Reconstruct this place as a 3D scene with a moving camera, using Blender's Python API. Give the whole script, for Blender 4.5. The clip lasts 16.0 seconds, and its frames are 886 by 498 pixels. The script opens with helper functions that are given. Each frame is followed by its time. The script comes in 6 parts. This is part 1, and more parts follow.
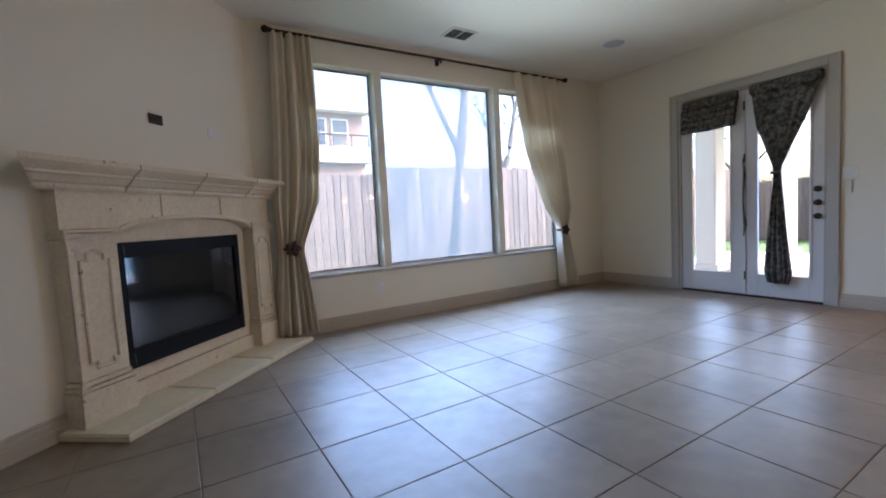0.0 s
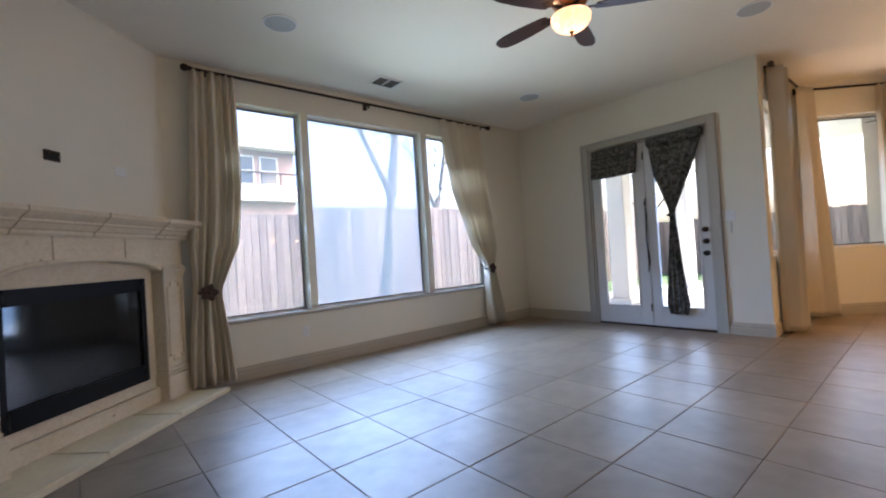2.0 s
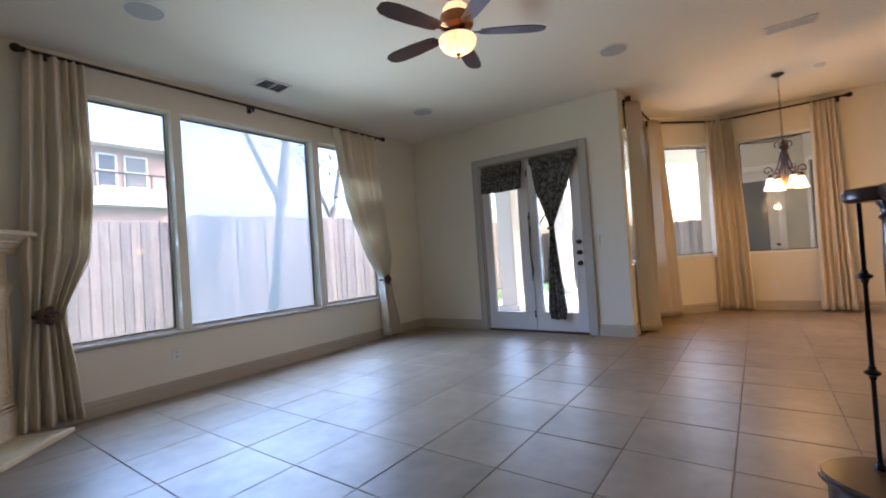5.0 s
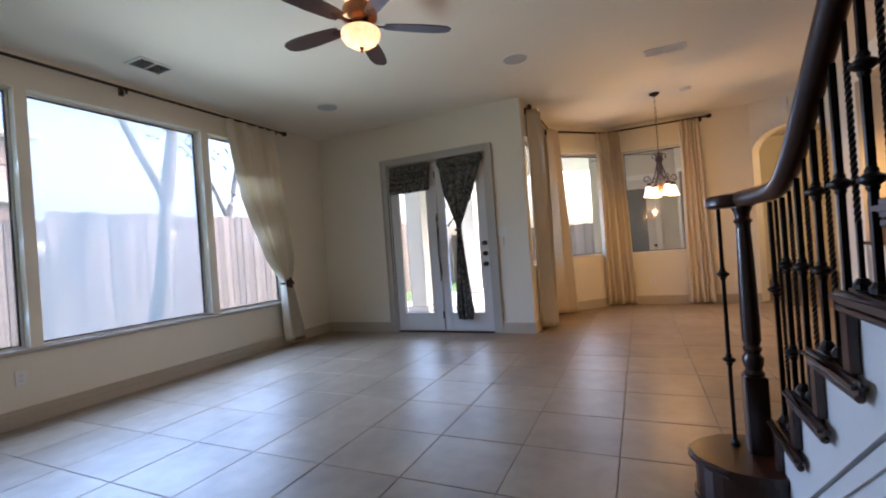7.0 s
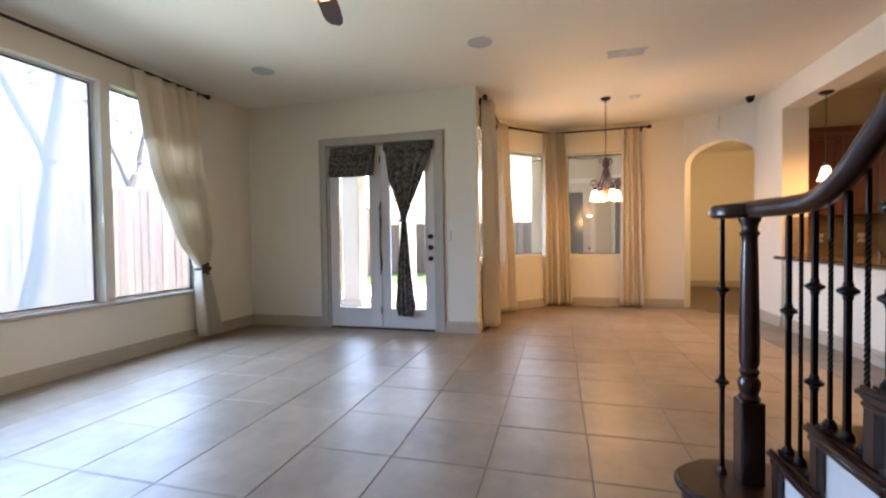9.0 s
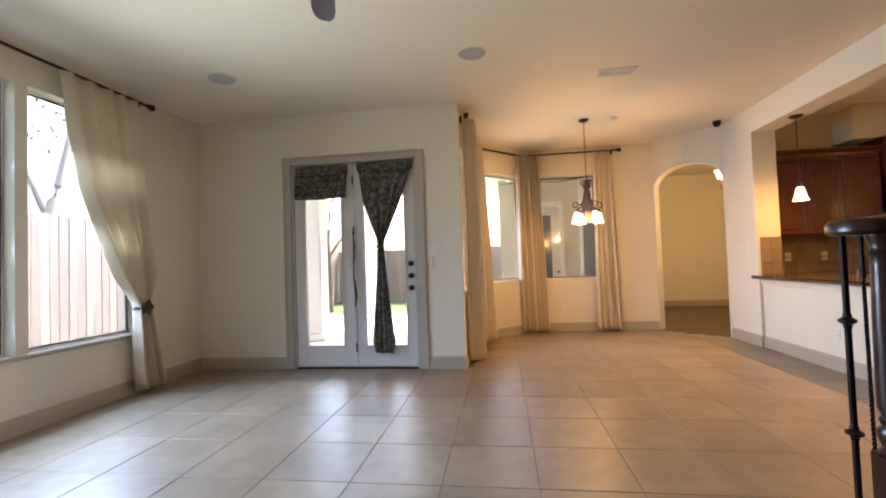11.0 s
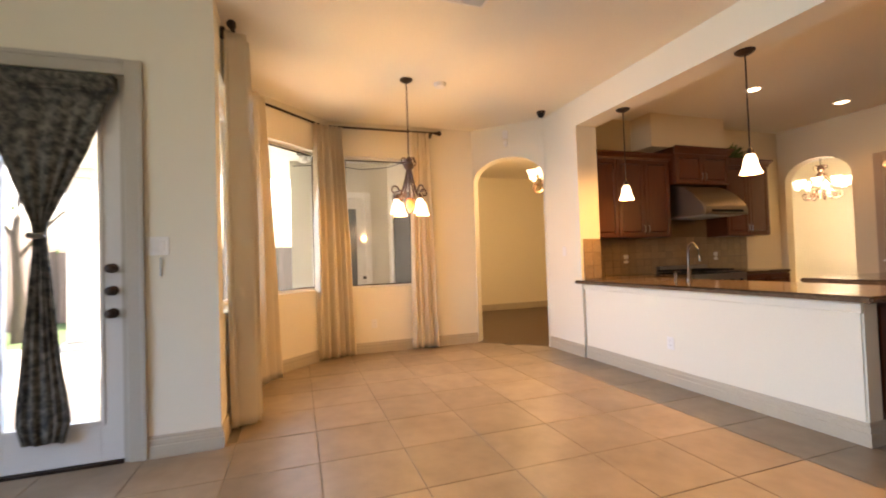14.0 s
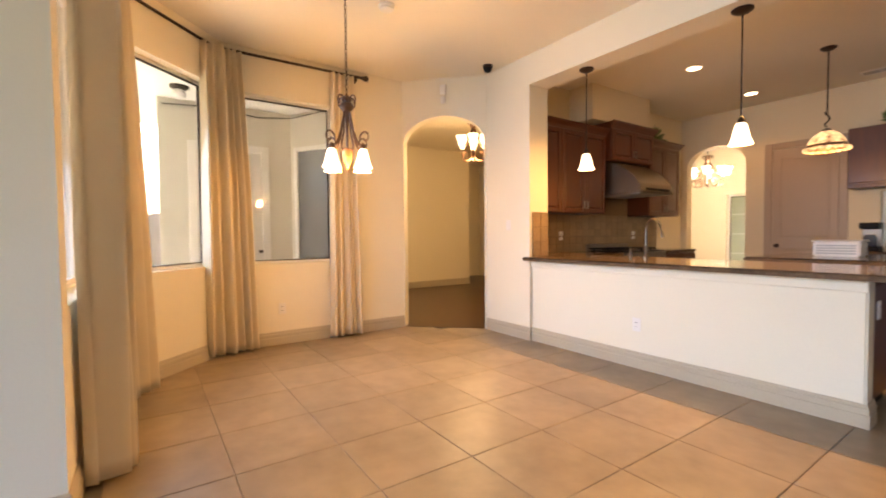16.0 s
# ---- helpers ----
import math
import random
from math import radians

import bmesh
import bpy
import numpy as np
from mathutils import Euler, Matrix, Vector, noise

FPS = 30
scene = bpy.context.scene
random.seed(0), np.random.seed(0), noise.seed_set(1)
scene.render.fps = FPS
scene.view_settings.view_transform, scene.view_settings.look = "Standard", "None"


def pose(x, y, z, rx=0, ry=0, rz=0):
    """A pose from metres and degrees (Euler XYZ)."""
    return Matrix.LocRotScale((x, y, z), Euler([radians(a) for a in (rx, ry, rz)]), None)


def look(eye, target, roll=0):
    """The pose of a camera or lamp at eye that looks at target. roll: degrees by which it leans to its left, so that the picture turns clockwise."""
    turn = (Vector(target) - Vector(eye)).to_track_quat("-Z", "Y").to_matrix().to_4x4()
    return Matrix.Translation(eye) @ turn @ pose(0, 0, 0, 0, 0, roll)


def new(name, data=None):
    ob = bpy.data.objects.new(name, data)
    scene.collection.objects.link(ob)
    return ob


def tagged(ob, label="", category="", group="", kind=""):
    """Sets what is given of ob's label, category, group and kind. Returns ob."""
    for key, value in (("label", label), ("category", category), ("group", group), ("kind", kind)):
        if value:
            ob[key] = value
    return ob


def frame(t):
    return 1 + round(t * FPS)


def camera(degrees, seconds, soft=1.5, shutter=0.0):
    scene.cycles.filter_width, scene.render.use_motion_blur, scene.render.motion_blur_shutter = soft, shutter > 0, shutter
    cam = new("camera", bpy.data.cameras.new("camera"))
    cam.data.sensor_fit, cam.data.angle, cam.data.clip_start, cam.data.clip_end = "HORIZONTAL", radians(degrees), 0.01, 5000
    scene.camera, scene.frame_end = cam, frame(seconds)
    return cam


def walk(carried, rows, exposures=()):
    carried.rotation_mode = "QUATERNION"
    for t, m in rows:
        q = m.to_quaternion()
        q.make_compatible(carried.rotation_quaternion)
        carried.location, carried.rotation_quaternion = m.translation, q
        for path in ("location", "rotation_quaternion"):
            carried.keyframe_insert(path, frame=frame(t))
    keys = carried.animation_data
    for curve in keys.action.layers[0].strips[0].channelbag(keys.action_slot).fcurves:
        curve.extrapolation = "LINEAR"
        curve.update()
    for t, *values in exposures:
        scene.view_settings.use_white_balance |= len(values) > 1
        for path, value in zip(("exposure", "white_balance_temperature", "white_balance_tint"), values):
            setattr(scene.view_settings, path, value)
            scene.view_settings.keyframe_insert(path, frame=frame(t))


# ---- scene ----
cam = camera(91.5, 16.0, soft=1.9, shutter=0.5)
PATH = [
    (0, (1.266, 0.404, 1.119), (2.314, 2.101, 0.975), -3.1),
    (0.5, (1.246, 0.423, 1.154), (2.338, 2.093, 1.016), -3.5),
    (1, (1.255, 0.403, 1.15), (2.396, 2.043, 1.049), -3.8),
    (1.5, (1.283, 0.339, 1.125), (2.476, 1.945, 1.091), -3.3),
    (2, (1.304, 0.319, 1.128), (2.603, 1.84, 1.145), -3.6),
    (2.5, (1.295, 0.339, 1.158), (2.692, 1.77, 1.191), -4.0),
    (3, (1.314, 0.322, 1.152), (2.754, 1.71, 1.19), -4.1),
    (3.5, (1.319, 0.321, 1.157), (2.78, 1.686, 1.198), -4.1),
    (4, (1.339, 0.3, 1.15), (2.841, 1.619, 1.2), -4.0),
    (4.5, (1.35, 0.285, 1.151), (2.907, 1.539, 1.188), -3.9),
    (7, (1.447, 0.279, 1.152), (3.267, 1.109, 1.158), -4.2),
    (7.5, (1.521, 0.287, 1.129), (3.378, 1.029, 1.108), -4.0),
    (8, (1.624, 0.336, 1.143), (3.509, 1.004, 1.108), -4.7),
    (8.5, (1.679, 0.421, 1.15), (3.568, 1.062, 1.015), -4.2),
    (9, (1.704, 0.601, 1.18), (3.635, 1.118, 1.132), -0.8),
    (9.2, (1.776, 0.655, 1.197), (3.735, 1.057, 1.18), -2.3),
    (11.3, (2.085, 1.13, 1.203), (4.071, 1.339, 1.308), -1.9),
    (11.5, (2.137, 1.118, 1.215), (4.133, 1.195, 1.304), -2.1),
    (12, (2.44, 1.051, 1.223), (4.432, 0.984, 1.378), -4.1),
    (12.5, (2.754, 1.04, 1.227), (4.727, 0.742, 1.371), -3.5),
    (13, (3.096, 1.059, 1.231), (5.013, 0.502, 1.356), -3.7),
    (13.5, (3.434, 1.06, 1.203), (5.358, 0.522, 1.286), -3.0),
    (14, (3.728, 1.068, 1.195), (5.622, 0.427, 1.245), -1.9),
    (14.5, (4.031, 1.143, 1.196), (5.831, 0.272, 1.245), -2.4),
    (15, (4.301, 1.165, 1.191), (6.071, 0.235, 1.219), -2.0),
    (15.5, (4.553, 1.197, 1.165), (6.303, 0.229, 1.152), -1.8),
    (16, (4.729, 1.288, 1.146), (6.378, 0.158, 1.081), -0.5),
]
EXPOSURES = [(0.0, 2.64, 5650, 20), (3.0, 2.64, 5680, 20), (7.0, 2.48, 5820, 21), (9.0, 3.04, 6100, 20), (12.5, 3.04, 6850, 20), (13.5, 3.22, 6980, 21), (16.0, 3.42, 7080, 21)]
walk(cam, [(t, look(eye, target, roll)) for t, eye, target, roll in PATH], EXPOSURES)

# ---- world and large lights ----
SUN_EL, SUN_AZ = 45.0, 116.0
world = bpy.data.worlds.new("sky")
scene.world = world
world.use_nodes = True
wn = world.node_tree.nodes
sky = wn.new("ShaderNodeTexSky")
sky.sky_type = "NISHITA"
sky.sun_disc = False
sky.sun_elevation, sky.sun_rotation = radians(SUN_EL), radians(SUN_AZ)
sky.dust_density = 7.0
sky.ozone_density = 0.6
wn["Background"].inputs["Strength"].default_value = 0.15
world.node_tree.links.new(sky.outputs[0], wn["Background"].inputs["Color"])


def lamp(name, kind, m, energy, colour, size=0.1, size_y=None, spot=None):
    d = bpy.data.lights.new(name, kind)
    d.energy, d.color = energy, colour
    if kind == "AREA":
        d.shape = "RECTANGLE"
        d.size, d.size_y = size, size_y or size
        d.spread = radians(104)
    elif kind == "SUN":
        d.angle = size
    else:
        d.shadow_soft_size = size
    if spot:
        d.spot_size, d.spot_blend = radians(spot), 0.6
    ob = new(name, d)
    ob.matrix_world = m
    return ob


el, az = radians(SUN_EL), radians(SUN_AZ)
sun_way = Vector((math.sin(az) * math.cos(el), math.cos(az) * math.cos(el), math.sin(el)))
lamp("sun", "SUN", look(sun_way * 50, (0, 0, 0)), 2.0, (1.0, 0.95, 0.88), radians(0.5))
DAY = (0.44, 0.66, 1.0)
for wx, ww, share in ((2.83, 0.78, 0.75), (4.105, 1.50, 0.95), (5.46, 0.90, 1.15)):
    for k in range(3):
        wz = 0.95 + 0.62 * k
        lamp("window_light_main", "AREA", look((wx, 4.852, wz), (wx, 0, wz - 3.2)), 1.68 * ww * share, DAY, ww, 0.24)
lamp("window_light_bounce", "AREA", look((4.105, 4.86, 1.25), (4.105, 0, 2.95)), 3.6, (0.80, 0.97, 0.92), 1.5, 0.3)
lamp("window_light_door", "AREA", look((7.02, 2.85, 1.2), (0, 2.85, 0.8)), 3.5, DAY, 1.1, 1.9)
lamp("window_light_nook_side", "AREA", look((7.8, 1.63, 1.73), (7.8, -1, 0.9)), 2.0, DAY, 1.0, 1.7)
lamp("window_light_nook_bay", "AREA", look((9.06, 1.13, 1.73), (7.2, -0.8, 0.9)), 1.5, DAY, 0.7, 1.7)
WARM = (1.0, 0.515, 0.14)
lamp("chandelier_light", "POINT", pose(7.97, -0.03, 1.61), 5.5, WARM, 0.045)
lamp("fan_light", "POINT", pose(3.98, 1.94, 2.52), 0.7, WARM, 0.10)
lamp("pendant_light_bar_a", "POINT", pose(7.42, -2.255, 1.72), 1.1, WARM, 0.06)
lamp("pendant_light_bar_b", "POINT", pose(6.095, -2.255, 1.72), 1.1, WARM, 0.06)
lamp("pendant_light_island", "POINT", pose(6.2, -4.58, 1.86), 1.5, WARM, 0.1)
for k, (lx, ly) in enumerate(((7.25, -3.98), (7.27, -5.6), (5.7, -2.99), (7.1, -2.99))):
    lamp("can_light", "SPOT", look((lx, ly, 3.0), (lx, ly + (1.2 if k > 1 else 0.0), 0)), 28.0 if k > 1 else 2.3, WARM, 0.06, spot=92 if k > 1 else 120)
lamp("hall_light", "POINT", pose(9.8, -2.75, 2.2), 12, (1.0, 0.66, 0.30), 0.15)
lamp("dining_light", "POINT", pose(8.6, -7.7, 2.2), 18, (1.0, 0.86, 0.64), 0.2)


# ---- materials ----
def material(name, base, rough=0.6, metal=0.0, vary=0.12, big=1.5, fine=40.0, bump=0.15, depth=0.002,
             emit=None, strength=0.0, random_tone=0.0, coat=0.0, stretch=(1, 1, 1), stain=None, fine_mix=0.5, transmit=0.0, glow_follows=False, through_light=0.0):
    m = bpy.data.materials.new(name)
    m.use_nodes = True
    nt = m.node_tree
    n, l = nt.nodes, nt.links
    b = n["Principled BSDF"]
    b.inputs["Roughness"].default_value = rough
    b.inputs["Metallic"].default_value = metal
    b.inputs["Coat Weight"].default_value = coat
    b.inputs["Transmission Weight"].default_value = transmit
    geo = n.new("ShaderNodeNewGeometry")
    mp = n.new("ShaderNodeMapping")
    mp.inputs["Scale"].default_value = stretch
    l.new(geo.outputs["Position"], mp.inputs["Vector"])
    n1, n2 = n.new("ShaderNodeTexNoise"), n.new("ShaderNodeTexNoise")
    n1.inputs["Scale"].default_value, n1.inputs["Detail"].default_value = big, 4
    n2.inputs["Scale"].default_value, n2.inputs["Detail"].default_value = fine, 5
    for q in (n1, n2):
        l.new(mp.outputs[0], q.inputs["Vector"])
    mix = n.new("ShaderNodeMix")
    mix.inputs[0].default_value = fine_mix
    l.new(n1.outputs["Fac"], mix.inputs[2])
    l.new(n2.outputs["Fac"], mix.inputs[3])
    ramp = n.new("ShaderNodeValToRGB")
    lo, hi = 1 - vary, 1 + vary
    ramp.color_ramp.elements[0].position, ramp.color_ramp.elements[1].position = 0.3, 0.7
    dark = stain or [c * lo for c in base]
    ramp.color_ramp.elements[0].color = (*[min(1, c) for c in dark], 1)
    ramp.color_ramp.elements[1].color = (*[min(1, c * hi) for c in base], 1)
    l.new(mix.outputs[0], ramp.inputs["Fac"])
    out = ramp.outputs["Color"]
    if random_tone:
        info = n.new("ShaderNodeObjectInfo")
        mr = n.new("ShaderNodeMapRange")
        mr.inputs["To Min"].default_value, mr.inputs["To Max"].default_value = 1 - random_tone, 1 + random_tone
        l.new(info.outputs["Random"], mr.inputs["Value"])
        hsv = n.new("ShaderNodeHueSaturation")
        l.new(mr.outputs[0], hsv.inputs["Value"])
        l.new(out, hsv.inputs["Color"])
        out = hsv.outputs["Color"]
    l.new(out, b.inputs["Base Color"])
    if bump:
        bp = n.new("ShaderNodeBump")
        bp.inputs["Strength"].default_value, bp.inputs["Distance"].default_value = bump, depth
        l.new(mix.outputs[0], bp.inputs["Height"])
        l.new(bp.outputs[0], b.inputs["Normal"])
    if emit:
        b.inputs["Emission Color"].default_value = (*emit, 1)
        b.inputs["Emission Strength"].default_value = strength
        if glow_follows:
            l.new(out, b.inputs["Emission Color"])
    if through_light:
        tl, mx = n.new("ShaderNodeBsdfTranslucent"), n.new("ShaderNodeMixShader")
        l.new(out, tl.inputs["Color"])
        mx.inputs[0].default_value = through_light
        l.new(b.outputs[0], mx.inputs[1])
        l.new(tl.outputs[0], mx.inputs[2])
        l.new(mx.outputs[0], n["Material Output"].inputs["Surface"])
    return m


WALL = material("wall_paint", (0.73, 0.68, 0.55), 0.75, vary=0.03, big=0.8, fine=120, bump=0.25, depth=0.001)
KWALL = material("kitchen_tan_paint", (0.66, 0.555, 0.37), 0.75, vary=0.03, big=0.8, fine=120, bump=0.25, depth=0.001)
CEIL = material("ceiling_paint", (0.77, 0.72, 0.605), 0.85, vary=0.03, big=0.8, fine=90, bump=0.3, depth=0.001)
BASEP = material("beige_baseboard_paint", (0.43, 0.375, 0.285), 0.45, vary=0.05, fine=60, bump=0.08)
TRIM = material("taupe_trim_paint", (0.42, 0.385, 0.32), 0.45, vary=0.05, fine=60, bump=0.08)
DOORP = material("door_paint", (0.60, 0.58, 0.54), 0.4, vary=0.03, fine=60, bump=0.06)
SASH = material("sash_paint", (0.80, 0.775, 0.72), 0.45, vary=0.04, fine=60, bump=0.06)
TILE = material("stone_look_tile", (0.228, 0.174, 0.116), 0.395, vary=0.30, big=1.9, fine=8, bump=0.4, depth=0.006, fine_mix=0.4, random_tone=0.10)
GROUT = material("grout", (0.17, 0.145, 0.12), 0.9, vary=0.2, fine=80)
STONE = material("cast_stone", (0.68, 0.60, 0.445), 0.7, vary=0.08, big=3, fine=45, bump=0.35, depth=0.003, stain=(0.56, 0.455, 0.30))
SLAB = material("hearth_slab", (0.68, 0.59, 0.40), 0.5, vary=0.10, big=4, fine=30, bump=0.2)
BLACK = material("black_metal", (0.006, 0.006, 0.007), 0.5, 0.0, vary=0.2, bump=0.05)
BLACK.node_tree.nodes["Principled BSDF"].inputs["Specular IOR Level"].default_value = 0.12
FIREGLASS = material("dark_fire_glass", (0.012, 0.013, 0.015), 0.06, vary=0.1, bump=0)
LINEN = material("cream_linen", (0.76, 0.675, 0.515), 0.9, vary=0.05, big=2, fine=220, bump=0.3, depth=0.0008, through_light=0.18)
BRONZE = material("dark_bronze", (0.035, 0.022, 0.016), 0.4, 0.6, vary=0.25, fine=60)
BROWNCLOTH = material("brown_tieback", (0.06, 0.03, 0.02), 0.8, vary=0.3, fine=80)
PATTERN = material("patterned_dark_fabric", (0.145, 0.135, 0.11), 0.9, vary=0.1, big=24, fine=70, bump=0.3, stain=(0.028, 0.027, 0.024), fine_mix=0.15)
for node in PATTERN.node_tree.nodes:
    if node.type == "VALTORGB":
        node.color_ramp.elements[0].position, node.color_ramp.elements[1].position = 0.40, 0.66
OAK = material("dark_stair_wood", (0.026, 0.0085, 0.0045), 0.30, vary=0.35, big=3, fine=30, bump=0.1, stretch=(1, 8, 8), coat=0.12)
STAIRP = material("pale_grey_stair_paint", (0.57, 0.565, 0.56), 0.5, vary=0.04, fine=70, bump=0.08)
SCROLLIRON = material("aged_bronze_scrollwork", (0.10, 0.052, 0.028), 0.38, 0.55, vary=0.35, big=12, fine=70)
IRON = material("wrought_iron", (0.011, 0.008, 0.007), 0.35, 0.6, vary=0.25, fine=80)
CHERRY = material("cherry_cabinet", (0.080, 0.0185, 0.004), 0.38, vary=0.3, big=3, fine=25, bump=0.08, stretch=(8, 8, 1), coat=0.05)
GRANITE = material("brown_granite", (0.14, 0.092, 0.055), 0.12, vary=0.5, big=25, fine=160, bump=0.02, stain=(0.045, 0.03, 0.022), coat=0.3)
STEEL = material("brushed_steel", (0.27, 0.235, 0.20), 0.36, 1.0, vary=0.06, fine=80, stretch=(1, 30, 1), bump=0.05)
NICKEL = material("dark_nickel", (0.14, 0.12, 0.10), 0.3, 1.0, vary=0.06, fine=80, bump=0.03)
TRAV = material("travertine", (0.27, 0.185, 0.098), 0.5, vary=0.18, big=6, fine=40, bump=0.3, random_tone=0.13)
SANDGROUT = material("sanded_tan_grout", (0.20, 0.135, 0.07), 0.9, vary=0.15, fine=80)
HARDWOOD = material("dark_hardwood", (0.05, 0.02, 0.01), 0.3, vary=0.3, big=2, fine=25, stretch=(1, 9, 1), random_tone=0.25, bump=0.1)
WHITEP = material("white_plastic", (0.74, 0.72, 0.68), 0.4, vary=0.02, bump=0.03)
GRILLE = material("grey_grille", (0.42, 0.43, 0.42), 0.7, vary=0.1, fine=300, bump=0.4, depth=0.001)
DARK = material("dark_void", (0.02, 0.02, 0.018), 0.8, vary=0.2)
SHADE = material("lit_glass_shade", (0.9, 0.8, 0.62), 0.4, vary=0.05, emit=(1.0, 0.72, 0.40), strength=0.55, bump=0.05)
BOWL = material("lit_amber_bowl", (0.95, 0.53, 0.27), 0.35, vary=0.05, big=9, fine=30, emit=(1.0, 0.60, 0.25), strength=0.37, bump=0.1, stain=(0.82, 0.34, 0.12), glow_follows=True)
CANLENS = material("lit_can_lens", (0.9, 0.85, 0.7), 0.4, vary=0.02, emit=(1.0, 0.75, 0.45), strength=1.4, bump=0)
TIFFANY = material("amber_stained_glass", (0.95, 0.62, 0.28), 0.3, vary=0.05, big=24, fine=40, emit=(1.0, 0.58, 0.22), strength=0.2, bump=0.2, stain=(0.10, 0.025, 0.008), glow_follows=True, fine_mix=0.2)
LEADGLASS = material("dark_stained_glass", (0.10, 0.035, 0.015), 0.3, vary=0.4, bump=0.1)
AMBERURN = material("amber_urn", (0.55, 0.22, 0.08), 0.25, vary=0.3, big=20, bump=0.1)
FANWOOD = material("walnut_blade", (0.04, 0.018, 0.011), 0.4, vary=0.3, big=4, fine=40, stretch=(6, 6, 1), bump=0.08)
FANMETAL = material("fan_motor_copper", (0.45, 0.18, 0.07), 0.35, 0.7, vary=0.2, bump=0.05)
FENCE = material("cedar_fence", (0.245, 0.19, 0.165), 0.9, vary=0.45, big=3, fine=30, stretch=(12, 12, 0.5), random_tone=0.32, bump=0.4)
GRASS = material("lawn", (0.06, 0.11, 0.03), 0.95, vary=0.4, big=1.2, fine=40, bump=0.8, depth=0.03)
CONCRETE = material("concrete", (0.66, 0.64, 0.60), 0.85, vary=0.1, fine=40, bump=0.3)
STUCCO = material("stucco", (0.62, 0.585, 0.50), 0.9, vary=0.05, fine=60, bump=0.5, depth=0.003)
COLUMN = material("white_column", (0.82, 0.80, 0.76), 0.7, vary=0.04, fine=50, bump=0.2)
BRICK = material("neighbour_brick", (0.40, 0.26, 0.21), 0.9, vary=0.2, big=4, fine=30, bump=0.4)
SIDING = material("neighbour_siding", (0.62, 0.55, 0.50), 0.8, vary=0.05, bump=0.1)
ROOF = material("shingle", (0.16, 0.13, 0.11), 0.9, vary=0.3, fine=30, bump=0.5)
BARK = material("bark", (0.13, 0.10, 0.08), 0.95, vary=0.35, big=5, fine=30, stretch=(4, 4, 1), bump=0.8, depth=0.02)
LEAF = material("leaves", (0.075, 0.12, 0.03), 0.7, vary=0.4, big=2, fine=12, bump=0)
PATIOPANE = material("grey_reflective_pane", (0.17, 0.175, 0.175), 0.12, vary=0.15, bump=0)
HOUSEPANE = material("pale_reflective_pane", (0.11, 0.13, 0.14), 0.15, vary=0.15, bump=0)
NAVY = material("dark_window_pane", (0.06, 0.075, 0.10), 0.1, vary=0.2, bump=0)


def glass_material(name, tint, rough=0.0):
    """Thin pane: clear with a mirror share that grows at grazing angles."""
    m = bpy.data.materials.new(name)
    m.use_nodes = True
    nt = m.node_tree
    n, l = nt.nodes, nt.links
    n.remove(n["Principled BSDF"])
    tr, gl, mx, lw = n.new("ShaderNodeBsdfTransparent"), n.new("ShaderNodeBsdfGlossy"), n.new("ShaderNodeMixShader"), n.new("ShaderNodeLayerWeight")
    tr.inputs["Color"].default_value = (*tint, 1)
    gl.inputs["Roughness"].default_value = rough
    pw, ma = n.new("ShaderNodeMath"), n.new("ShaderNodeMath")
    pw.operation, ma.operation = "POWER", "MULTIPLY_ADD"
    pw.inputs[1].default_value = 5.0
    ma.inputs[1].default_value, ma.inputs[2].default_value = 0.9, 0.024
    l.new(lw.outputs["Facing"], pw.inputs[0])
    l.new(pw.outputs[0], ma.inputs[0])
    l.new(ma.outputs[0], mx.inputs[0])
    l.new(tr.outputs[0], mx.inputs[1])
    l.new(gl.outputs[0], mx.inputs[2])
    l.new(mx.outputs[0], n["Material Output"].inputs["Surface"])
    return m


GLASS = glass_material("window_glass", (0.96, 0.98, 0.97))
def screened(name, tint, share):
    """Glass under a pale veil, an insect screen's and glare's: a share of it scatters the daylight."""
    m = glass_material(name, tint)
    n, l = m.node_tree.nodes, m.node_tree.links
    veil, both = n.new("ShaderNodeBsdfTranslucent"), n.new("ShaderNodeMixShader")
    veil.inputs["Color"].default_value = (0.78, 0.92, 1.0, 1)
    both.inputs[0].default_value = share
    l.new(n["Mix Shader"].outputs[0], both.inputs[1])
    l.new(veil.outputs[0], both.inputs[2])
    l.new(both.outputs[0], n["Material Output"].inputs["Surface"])
    return m


SCREEN = screened("screened_glass", (0.97, 0.985, 1.0), 0.34)
# half-screened outer panes; the veil also puts in glare from outside
HAZED = screened("glare_veiled_glass", (0.97, 0.985, 0.98), 0.13)


